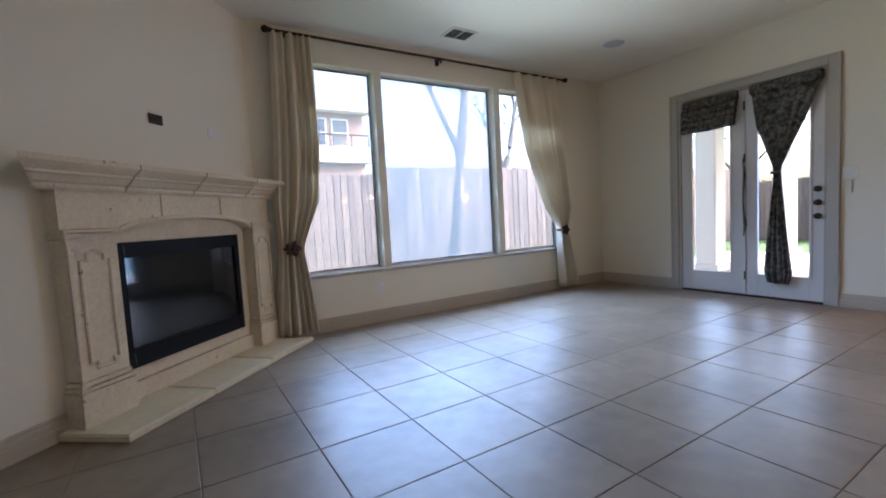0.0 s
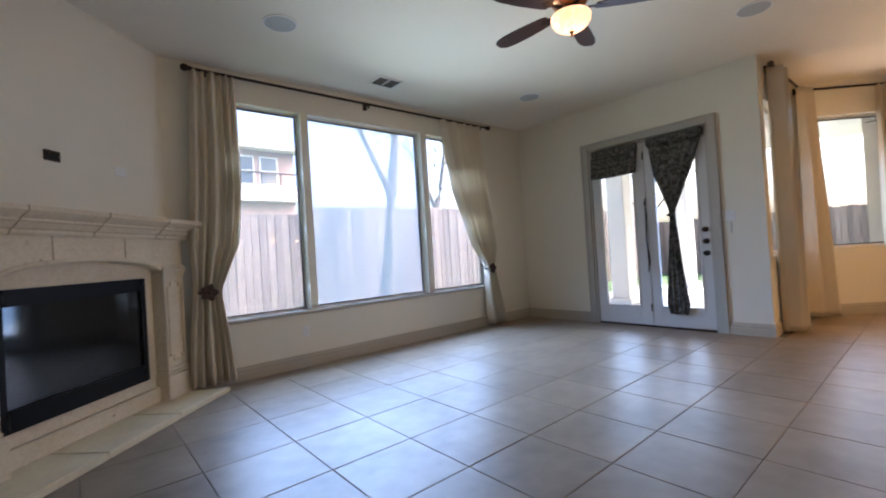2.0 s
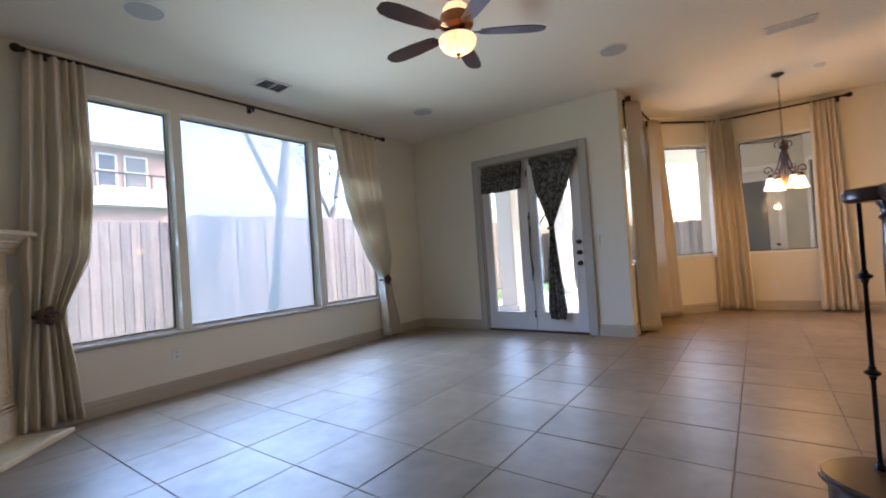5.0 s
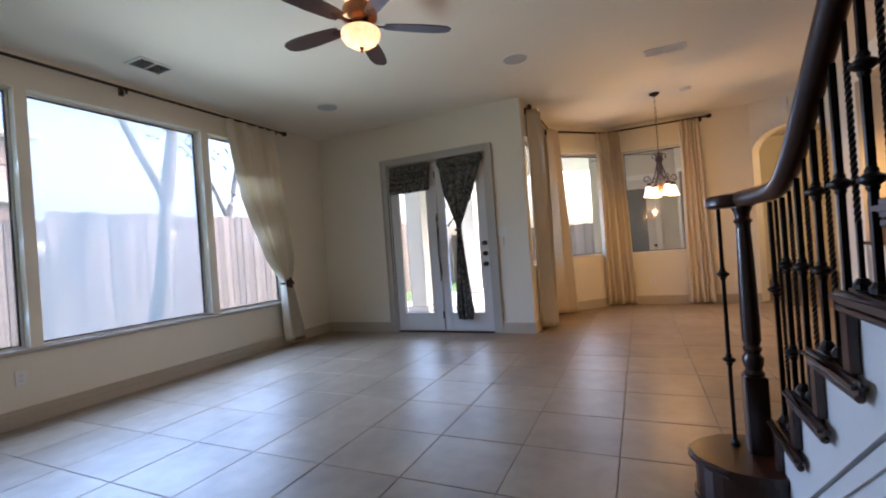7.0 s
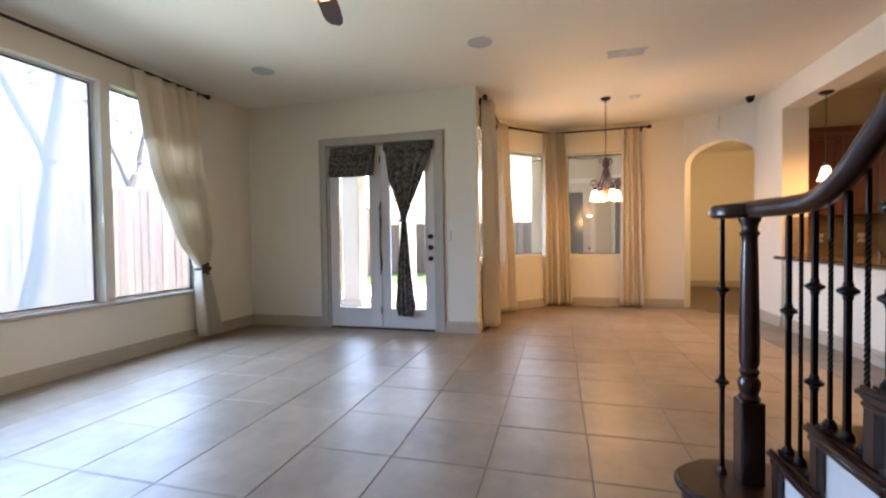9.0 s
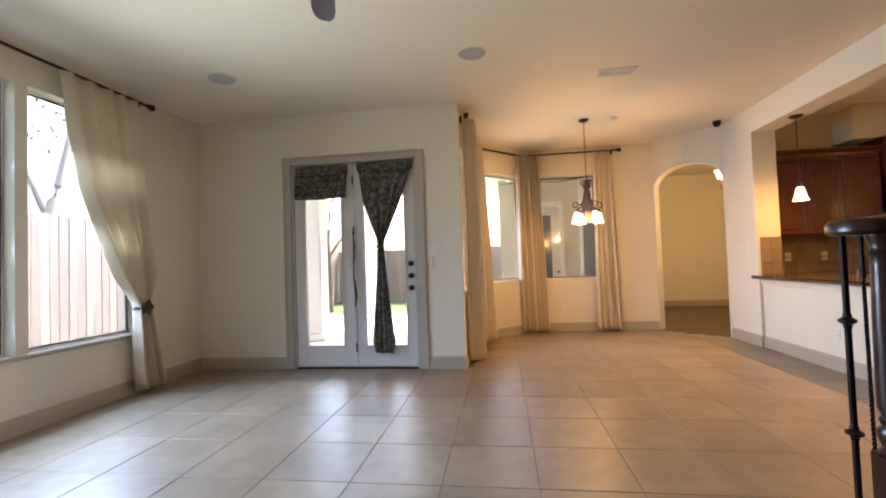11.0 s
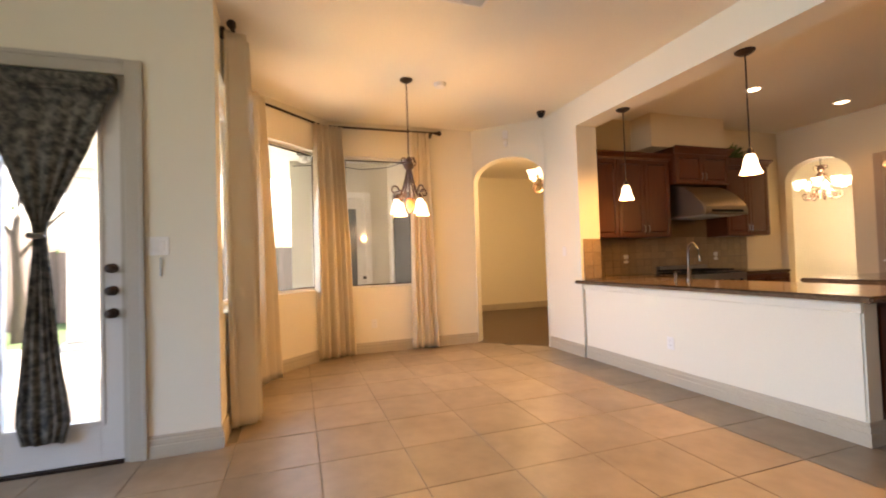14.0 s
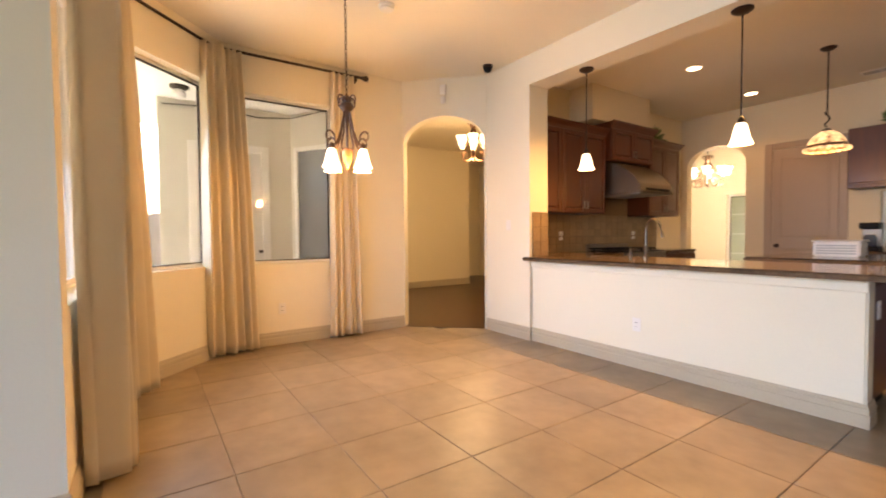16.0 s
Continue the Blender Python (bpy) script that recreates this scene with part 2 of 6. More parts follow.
def pitted(m, scale, size, colour):
    """Small worn pits of a darker colour, gathered in patches."""
    n, l = m.node_tree.nodes, m.node_tree.links
    b = n["Principled BSDF"]
    vo, patch, edge, mul, mixc = n.new("ShaderNodeTexVoronoi"), n.new("ShaderNodeTexNoise"), n.new("ShaderNodeMapRange"), n.new("ShaderNodeMath"), n.new("ShaderNodeMix")
    gate = n.new("ShaderNodeMapRange")
    warp, wadd = n.new("ShaderNodeTexNoise"), n.new("ShaderNodeMix")
    geo = n.new("ShaderNodeNewGeometry")
    warp.inputs["Scale"].default_value = 30.0
    wadd.data_type = "VECTOR"
    wadd.inputs[0].default_value = 0.06
    l.new(geo.outputs["Position"], warp.inputs["Vector"])
    l.new(geo.outputs["Position"], wadd.inputs[4])
    l.new(warp.outputs["Color"], wadd.inputs[5])
    vo.inputs["Scale"].default_value = scale
    l.new(wadd.outputs[1], vo.inputs["Vector"])
    patch.inputs["Scale"].default_value, patch.inputs["Detail"].default_value = 5.5, 3
    l.new(geo.outputs["Position"], patch.inputs["Vector"])
    edge.inputs["From Min"].default_value, edge.inputs["From Max"].default_value = size * 0.55, size
    edge.inputs["To Min"].default_value, edge.inputs["To Max"].default_value = 1.0, 0.0
    l.new(vo.outputs["Distance"], edge.inputs["Value"])
    gate.inputs["From Min"].default_value, gate.inputs["From Max"].default_value = 0.55, 0.64
    l.new(patch.outputs["Fac"], gate.inputs["Value"])
    mul.operation = "MULTIPLY"
    l.new(edge.outputs[0], mul.inputs[0])
    l.new(gate.outputs[0], mul.inputs[1])
    mixc.data_type = "RGBA"
    was = b.inputs["Base Color"].links[0].from_socket
    l.new(mul.outputs[0], mixc.inputs[0])
    l.new(was, mixc.inputs[6])
    mixc.inputs[7].default_value = (*colour, 1)
    l.new(mixc.outputs[2], b.inputs["Base Color"])


pitted(STONE, 15.0, 0.20, (0.32, 0.22, 0.12))


# ---- mesh helpers ----
def part(name, bm, mat, parent=None, label="", smooth=False):
    me = bpy.data.meshes.new(name)
    bmesh.ops.recalc_face_normals(bm, faces=bm.faces)
    if smooth:
        for f in bm.faces:
            f.smooth = True
    bm.to_mesh(me)
    bm.free()
    me.materials.append(mat)
    if smooth:
        me.set_sharp_from_angle(angle=radians(40))
    ob = new(name, me)
    if parent:
        ob.parent = parent
    if label:
        ob["label"] = label
    return ob


def thing(name, m, label, category, group="", kind=""):
    ob = new(name)
    ob.empty_display_size = 0.1
    ob.matrix_world = m
    return tagged(ob, label, category, group, kind)


def box(x0, x1, y0, y1, z0, z1, bevel=0.0, bm=None, seg=1):
    b = bmesh.new()
    vs = [b.verts.new((x, y, z)) for z in (z0, z1) for y in (y0, y1) for x in (x0, x1)]
    for f in ((0, 1, 3, 2), (4, 5, 7, 6), (0, 1, 5, 4), (2, 3, 7, 6), (0, 2, 6, 4), (1, 3, 7, 5)):
        b.faces.new([vs[i] for i in f])
    if bevel:
        bmesh.ops.bevel(b, geom=b.edges[:], offset=bevel, segments=seg, affect="EDGES")
    if bm is None:
        return b
    join(bm, b)
    return bm


def join(bm, other, m=None):
    idx = {}
    for v in other.verts:
        idx[v] = bm.verts.new(m @ v.co if m else v.co)
    for f in other.faces:
        try:
            bm.faces.new([idx[v] for v in f.verts])
        except ValueError:
            pass
    other.free()
    return bm


def lathe(profile, seg=20, bm=None, at=(0, 0, 0)):
    bm = bm or bmesh.new()
    rings = []
    for r, z in profile:
        rings.append([bm.verts.new((at[0] + r * math.cos(2 * math.pi * k / seg), at[1] + r * math.sin(2 * math.pi * k / seg), at[2] + z)) for k in range(seg)])
    for a, b in zip(rings, rings[1:]):
        for k in range(seg):
            bm.faces.new((a[k], a[(k + 1) % seg], b[(k + 1) % seg], b[k]))
    for ring in (rings[0], rings[-1]):
        bm.faces.new(ring)
    return bm


def tube(points, radius, seg=8, bm=None, radii=None):
    bm = bm or bmesh.new()
    pts = [Vector(p) for p in points]
    rings, up = [], Vector((0, 0, 1))
    for i, p in enumerate(pts):
        way = (pts[min(i + 1, len(pts) - 1)] - pts[max(i - 1, 0)]).normalized()
        side = way.cross(up if abs(way.z) < 0.95 else Vector((1, 0, 0))).normalized()
        other = side.cross(way)
        r = radii[i] if radii else radius
        rings.append([bm.verts.new(p + side * r * math.cos(2 * math.pi * k / seg) + other * r * math.sin(2 * math.pi * k / seg)) for k in range(seg)])
    for a, b in zip(rings, rings[1:]):
        for k in range(seg):
            bm.faces.new((a[k], a[(k + 1) % seg], b[(k + 1) % seg], b[k]))
    bm.faces.new(rings[0]), bm.faces.new(rings[-1])
    return bm


def prism(poly, z0, z1, bm=None):
    """A plan outline (x, y) drawn up from z0 to z1."""
    bm = bm or bmesh.new()
    a = [bm.verts.new((x, y, z0)) for x, y in poly]
    b = [bm.verts.new((x, y, z1)) for x, y in poly]
    bm.faces.new(a), bm.faces.new(b)
    for k in range(len(poly)):
        j = (k + 1) % len(poly)
        bm.faces.new((a[k], a[j], b[j], b[k]))
    return bm


def slab_yz(poly, x0, x1, bm=None):
    """An outline (y, z) drawn out from x0 to x1."""
    bm = bm or bmesh.new()
    a = [bm.verts.new((x0, y, z)) for y, z in poly]
    b = [bm.verts.new((x1, y, z)) for y, z in poly]
    bm.faces.new(a), bm.faces.new(b)
    for k in range(len(poly)):
        j = (k + 1) % len(poly)
        bm.faces.new((a[k], a[j], b[j], b[k]))
    return bm


def moulding(p0, p1, profile, bm=None, mitre0=0.0, mitre1=0.0):
    """A profile of (out, up) swept from p0 to p1; out lies to the right of the way. mitre: how far each end grows per metre out."""
    bm = bm or bmesh.new()
    p0, p1 = Vector(p0), Vector(p1)
    way = (p1 - p0).normalized()
    out = Vector((way.y, -way.x, 0))
    a = [bm.verts.new(p0 + out * o - way * o * mitre0 + Vector((0, 0, u))) for o, u in profile]
    b = [bm.verts.new(p1 + out * o + way * o * mitre1 + Vector((0, 0, u))) for o, u in profile]
    bm.faces.new(a), bm.faces.new(b)
    for k in range(len(profile)):
        j = (k + 1) % len(profile)
        bm.faces.new((a[k], a[j], b[j], b[k]))
    return bm


def wall(name, p0, p1, thick, openings=(), z0=-0.05, z1=3.05, mat=None, label="", arches=()):
    """A wall whose room face runs from p0 to p1, its body to the left of that way. openings: (s0, s1, bottom, top). arches: (s0, s1, spring, crown)."""
    p0, p1 = Vector((*p0, 0)), Vector((*p1, 0))
    length = (p1 - p0).length
    way = (p1 - p0).normalized()
    back = Vector((-way.y, way.x, 0)) * thick
    ops = list(openings) + [(a[0], a[1], z0, a[3]) for a in arches]
    ss = sorted({0.0, length, *[o[0] for o in ops], *[o[1] for o in ops]})
    zs = sorted({z0, z1, *[o[2] for o in ops], *[o[3] for o in ops]})
    bm = bmesh.new()

    def solid(i, k):
        if i < 0 or k < 0 or i >= len(ss) - 1 or k >= len(zs) - 1:
            return False
        s, z = (ss[i] + ss[i + 1]) / 2, (zs[k] + zs[k + 1]) / 2
        return not any(o[0] < s < o[1] and o[2] < z < o[3] for o in ops)

    def at(s, z, deep):
        return bm.verts.new(p0 + way * s + Vector((0, 0, z)) + (back if deep else Vector()))

    def quad(*c):
        bm.faces.new([at(*q) for q in c])

    for i in range(len(ss) - 1):
        for k in range(len(zs) - 1):
            if not solid(i, k):
                continue
            a, b, c, d = ss[i], ss[i + 1], zs[k], zs[k + 1]
            quad((a, c, 0), (b, c, 0), (b, d, 0), (a, d, 0))
            quad((a, c, 1), (a, d, 1), (b, d, 1), (b, c, 1))
            if not solid(i - 1, k):
                quad((a, c, 0), (a, d, 0), (a, d, 1), (a, c, 1))
            if not solid(i + 1, k):
                quad((b, c, 0), (b, c, 1), (b, d, 1), (b, d, 0))
            if not solid(i, k - 1):
                quad((a, c, 0), (a, c, 1), (b, c, 1), (b, c, 0))
            if not solid(i, k + 1):
                quad((a, d, 0), (b, d, 0), (b, d, 1), (a, d, 1))
    for s0, s1, spring, crown in arches:
        n = 20
        for half in (0, 1):
            mid, rad = (s0 + s1) / 2, (s1 - s0) / 2
            edge = s0 if half == 0 else s1
            pts = [(edge, crown), (edge, spring)]
            for k in range(1, n + 1):
                t = math.pi / 2 * k / n
                x = rad * math.cos(t)
                pts.append((mid - x if half == 0 else mid + x, spring + (crown - 0.004 - spring) * math.sin(t)))
            pts.append((mid, crown))
            f = [at(s, z, 0) for s, z in pts]
            g = [at(s, z, 1) for s, z in pts]
            bm.faces.new(f), bm.faces.new(g)
            for k in range(len(pts)):
                j = (k + 1) % len(pts)
                bm.faces.new((f[k], f[j], g[j], g[k]))
    bmesh.ops.remove_doubles(bm, verts=bm.verts, dist=0.0005)
    ob = part(name, bm, mat or WALL)
    return tagged(ob, label or "cream painted plaster wall", "wall", kind="structure")


def cloth(name, rows, normal, folds, amp, mat, parent=None, label="", nu=90, phase=0.0, thick=0.003):
    """Hanging cloth. rows: (z, left point, right point, fold share) from top to bottom."""
    bm = bmesh.new()
    nrm = Vector((*normal, 0)).normalized()
    zs = [r[0] for r in rows]
    nv = 36
    grid = []
    for v in range(nv + 1):
        z = zs[0] + (zs[-1] - zs[0]) * v / nv
        k = max(i for i in range(len(rows) - 1) if rows[i][0] >= z - 1e-9) if z > zs[-1] + 1e-9 else len(rows) - 2
        a, b = rows[k], rows[k + 1]
        t = (a[0] - z) / (a[0] - b[0])
        L = Vector((*a[1], 0)).lerp(Vector((*b[1], 0)), t)
        R = Vector((*a[2], 0)).lerp(Vector((*b[2], 0)), t)
        share = a[3] + (b[3] - a[3]) * t
        line = []
        for u in range(nu + 1):
            s = u / nu
            w = s + 0.035 * math.sin(7.3 * s + phase) + 0.012 * math.sin(17.0 * s + 2.0 * phase)
            wave = math.sin(2 * math.pi * folds * w + phase) + 0.35 * math.sin(2 * math.pi * folds * 0.53 * w + 1.7 * phase + 0.5 * z)
            p = L.lerp(R, s) + nrm * amp * share * wave
            line.append(bm.verts.new((p.x, p.y, z + 0.004 * math.sin(11 * s + phase) * (v == nv))))
        grid.append(line)
    for a, b in zip(grid, grid[1:]):
        for k in range(nu):
            bm.faces.new((a[k], a[k + 1], b[k + 1], b[k]))
    ob = part(name, bm, mat, parent, label, smooth=True)
    mod = ob.modifiers.new("thickness", "SOLIDIFY")
    mod.thickness = thick
    return ob


# ---- plan ----
X_LEFT, Y_WIN, X_DOOR, Y_NOOK, X_FAR, Y_BAR = 0.25, 4.84, 6.95, 1.57, 9.47, -2.13
H = 3.05
DIAG = 2.90          # fireplace wall: y - x
BAY = 10.12          # bay wall: x + y
ARCH = 10.83         # arch wall: x - y
BAY_A, BAY_B = (BAY - Y_NOOK, Y_NOOK), (X_FAR, BAY - X_FAR)
ARCH_A, ARCH_B = (X_FAR, X_FAR - ARCH), (ARCH + Y_BAR + 0.03, Y_BAR + 0.03)
Y_KBACK, X_KWALL = -6.30, 8.55

# walls, counter-clockwise seen from above turned so that the body lies outside
wall("wall_left", (X_LEFT, -6.5), (X_LEFT, X_LEFT + DIAG), 0.15)
wall("wall_fireplace", (X_LEFT, X_LEFT + DIAG), (Y_WIN - DIAG, Y_WIN), 0.12)
WIN = ((2.36, 3.235), (3.32, 4.89), (4.985, 6.02))
Z_SILL, Z_HEAD = 0.60, 2.745
wall("wall_window", (Y_WIN - DIAG - 0.15, Y_WIN), (X_DOOR, Y_WIN), 0.17,
     [(a - (Y_WIN - DIAG - 0.15), b - (Y_WIN - DIAG - 0.15), Z_SILL, Z_HEAD) for a, b in WIN])
wall("wall_door", (X_DOOR, Y_WIN + 0.17), (X_DOOR, Y_NOOK), 0.16, [(Y_WIN + 0.17 - 3.62, Y_WIN + 0.17 - 2.08, -0.05, 2.44)])
wall("wall_nook_side", (X_DOOR + 0.001, Y_NOOK), BAY_A, 0.16, [(0.13, 1.35, 0.86, 2.60)])
L_BAY = (Vector(BAY_B) - Vector(BAY_A)).length
wall("wall_nook_bay", BAY_A, BAY_B, 0.16, [(0.20, L_BAY - 0.15, 0.87, 2.60)])
wall("wall_nook_far", BAY_B, ARCH_A, 0.16, [(BAY_B[1] - 0.46, BAY_B[1] + 0.47, 0.86, 2.60)])
L_ARCH = (Vector(ARCH_B) - Vector(ARCH_A)).length
wall("wall_nook_arch", ARCH_A, ARCH_B, 0.16, arches=[(0.015, L_ARCH - 0.03, 2.28, 2.60)])
wall("wall_pier", ARCH_B, (8.025, Y_BAR + 0.03), 0.25)
tagged(part("beam_kitchen", box(X_LEFT, 8.025, Y_BAR - 0.25, Y_BAR + 0.03, 2.735, H), WALL), "cream painted dropped beam over the bar", "beam", kind="structure")
tagged(part("wall_pier_kitchen", box(8.025, X_KWALL + 0.1, Y_BAR - 0.25, Y_BAR - 0.22, 0, H), WALL), "cream painted plaster wall", "wall", kind="structure")
wall("wall_kitchen_side", (X_KWALL, Y_BAR - 0.25), (X_KWALL, Y_KBACK), 0.15, mat=KWALL, label="tan painted kitchen wall")
wall("wall_kitchen_back", (X_KWALL + 0.15, Y_KBACK), (X_LEFT, Y_KBACK), 0.15, [(X_KWALL + 0.15 - 6.10, X_KWALL + 0.15 - 5.20, 0.95, 1.65)],
     mat=KWALL, label="tan painted kitchen wall", arches=[(X_KWALL + 0.15 - 8.45, X_KWALL + 0.15 - 7.58, 2.22, 2.54)])
# rooms past the two arches
wall("wall_hall_far", (12.75, 0.6), (12.75, -4.95), 0.15)
wall("wall_hall_side", (14.2, -4.80), (14.2, -6.45), 0.15)
wall("wall_hall_return", (12.90, -4.95), (14.2, -4.95), 0.15)
wall("wall_hall_back", (14.35, -6.45), (8.7, -6.45), 0.15)
wall("wall_hall_patio", (9.63, -1.50), (12.75, -1.50), 0.15)
wall("wall_dining_far", (10.65, -9.6), (4.0, -9.6), 0.15, [(10.65 - 9.20, 10.65 - 8.55, 0.25, 2.0)])
wall("wall_dining_side", (10.5, -6.60), (10.5, -9.6), 0.15)
wall("wall_dining_end", (6.9, -9.6), (6.9, -6.45), 0.15)

ceiling = part("ceiling", prism([(X_LEFT - 0.2, -6.5), (9.7, -6.5), (9.7, 0.60), (8.62, 1.70), (7.1, 1.70), (7.1, 5.0), (X_LEFT - 0.2, 5.0)], H, H + 0.2), CEIL)
tagged(ceiling, "cream painted plaster ceiling", "ceiling", kind="structure")
tagged(part("ceiling_hall", box(8.6, 14.4, -9.8, -1.48, H + 0.004, H + 0.2), CEIL), "cream painted plaster ceiling", "ceiling", kind="structure")
tagged(part("ceiling_dining", box(4.0, 8.6, -9.8, -6.5, H + 0.002, H + 0.2), CEIL), "cream painted plaster ceiling", "ceiling", kind="structure")
ROOM = [(X_LEFT - 0.1, -6.4), (9.58, -6.4), (9.58, 0.62), (8.60, 1.64), (7.02, 1.64), (7.02, 4.95), (X_LEFT - 0.1, 4.95)]
floor = part("floor", prism(ROOM, -0.12, -0.005), GROUT)
tagged(floor, "stone-look tile floor with dark grout", "floor", kind="structure")
hall_floor = part("floor_hall", prism([(9.50, -1.33), (12.8, -1.45), (14.3, -4.9), (14.3, -6.5), (8.6, -6.5), (8.6, -2.23)], -0.1, 0.002), HARDWOOD)
tagged(hall_floor, "dark hardwood hall floor", "floor", kind="structure")
tagged(part("floor_dining", box(4.0, 10.6, -9.7, -6.38, -0.1, 0.002), HARDWOOD), "dark hardwood dining floor", "floor", kind="structure")

# ---- trim ----
BASE = [(0.0, 0.0), (0.020, 0.0), (0.020, 0.075), (0.015, 0.082), (0.017, 0.090), (0.017, 0.112), (0.010, 0.122), (0.012, 0.130), (0.006, 0.140), (0.0, 0.140)]


def baseboard(p0, p1, m0=0.0, m1=0.0):
    ob = part("baseboard", moulding((*p0, 0), (*p1, 0), BASE, None, m0, m1), BASEP)
    return tagged(ob, "beige painted stepped baseboard", "baseboard", kind="structure")


T45 = math.tan(radians(22.5))
baseboard((X_LEFT, -6.3), (X_LEFT, X_LEFT + DIAG), 0, -T45)
baseboard((X_LEFT, X_LEFT + DIAG), (0.66, 0.66 + DIAG), -T45, 0)
baseboard((Y_WIN - DIAG, Y_WIN), (X_DOOR, Y_WIN), -T45, -1)
baseboard((X_DOOR, Y_WIN), (X_DOOR, 3.715), -1, 0)
baseboard((X_DOOR, 1.985), (X_DOOR, Y_NOOK), 0, 1)
baseboard((X_DOOR, Y_NOOK), BAY_A, 1, -T45)
baseboard(BAY_A, BAY_B, -T45, -T45)
baseboard(BAY_B, ARCH_A, -T45, 0)
baseboard((ARCH_B[0], ARCH_B[1]), (8.025, ARCH_B[1]), 0, 1)
baseboard((8.025, Y_BAR), (5.385, Y_BAR), 0, 1)
baseboard((5.385, Y_BAR), (5.385, Y_BAR - 0.15), 1, 0)
baseboard((12.75, -1.5), (12.75, -4.95), 0, 0)


def window(name, m, width, z0, z1, deep, pane_mat, sash=0.045, sill=True, label="", bead_mat=None):
    """A fixed window in an opening. Local x along the wall, local y out of the room, z up; its origin lies on the room face."""
    w = thing(name, m, label or "fixed window in a painted wooden frame", "window", kind="structure")
    fr = bmesh.new()
    y0, y1 = deep - 0.06, deep - 0.01
    box(0, sash, y0, y1, z0, z1, 0.006, fr)
    box(width - sash, width, y0, y1, z0, z1, 0.006, fr)
    box(sash, width - sash, y0, y1, z0, z0 + sash, 0.006, fr)
    box(sash, width - sash, y0, y1, z1 - sash, z1, 0.006, fr)
    part("window_frame", fr, SASH, w)
    bead = bmesh.new()
    s = sash
    for a in (s, width - s - 0.012):
        box(a, a + 0.012, y0 + 0.01, y0 + 0.03, z0 + s, z1 - s, 0, bead)
    for a in (z0 + s, z1 - s - 0.012):
        box(s, width - s, y0 + 0.01, y0 + 0.03, a, a + 0.012, 0, bead)
    part("glazing_bead", bead, bead_mat or BRONZE, w)
    p = part("pane", box(s, width - s, deep - 0.04, deep - 0.034, z0 + s, z1 - s), pane_mat, w)
    p.visible_shadow = False
    if sill:
        part("window_sill", box(-0.05, width + 0.05, -0.035, y0, z0 - 0.032, z0 + 0.004, 0.008), TRIM, w, "taupe painted sill")
    return w


for k, ((a, b), pm) in enumerate(zip(WIN, (HAZED, SCREEN, HAZED))):
    window("window_%d" % (k + 1), pose(a, Y_WIN, 0), b - a, Z_SILL, Z_HEAD, 0.15, pm, sash=0.02, label="large fixed window in a cream frame with a taupe sill")
window("window_4", pose(X_DOOR + 0.131, Y_NOOK, 0), 1.22, 0.86, 2.60, 0.15, GLASS, sash=0.03, sill=False, label="nook side window behind a cream curtain", bead_mat=SASH)
window("window_5", Matrix.Translation((*BAY_A, 0)) @ pose(0, 0, 0, 0, 0, -45) @ pose(0.20, 0, 0), L_BAY - 0.35, 0.87, 2.60, 0.15, GLASS, sash=0.03, sill=False, label="angled bay window looking onto the patio")
window("window_6", Matrix.Translation((*BAY_B, 0)) @ pose(0, 0, 0, 0, 0, -90) @ pose(BAY_B[1] - 0.46, 0, 0), 0.93, 0.86, 2.60, 0.15, GLASS, sash=0.025, sill=False, label="clear nook window looking onto a walled patio")
window("window_7", Matrix.Translation((6.10, Y_KBACK, 0)) @ pose(0, 0, 0, 0, 0, 180), 0.90, 0.95, 1.65, 0.14, GLASS, sill=False, label="small bright kitchen window under the cabinets")

# ---- french doors ----
CASE = [(0.0, 0.0), (0.022, 0.0), (0.022, 0.03), (0.016, 0.05), (0.018, 0.075), (0.010, 0.095), (0.0, 0.10)]


def door_casing(y0, y1, top):
    c = thing("door_casing", pose(X_DOOR, 0, 0), "taupe painted casing round the patio doors", "door frame", kind="structure")
    for a, b, nm in ((y1, y1 + 0.10, "side_casing"), (y0 - 0.10, y0, "side_casing")):
        bm = box(-0.020, -0.001, a, b, 0, top + 0.10, 0.004)
        box(-0.030, -0.020, a + (0.072 if a >= y1 else 0), b - (0 if a >= y1 else 0.072), 0, top + 0.10, 0.004, bm)
        part("side_casing", bm, TRIM, c)
    bm = box(-0.020, -0.001, y0, y1, top, top + 0.10, 0.004)
    box(-0.030, -0.020, y0, y1, top + 0.072, top + 0.10, 0.004, bm)
    part("head_casing", bm, TRIM, c)
    jm = box(0.0, 0.15, y0, y0 + 0.03, 0, top, 0)
    box(0.0, 0.15, y1 - 0.03, y1, 0, top, 0, jm)
    box(0.0, 0.15, y0 + 0.03, y1 - 0.03, top - 0.03, top, 0, jm)
    part("jamb", jm, TRIM, c)
    part("threshold", box(-0.01, 0.16, y0 + 0.03, y1 - 0.03, -0.01, 0.018, 0.004), BRONZE, c, "dark bronze threshold")


door_casing(2.085, 3.615, 2.435)


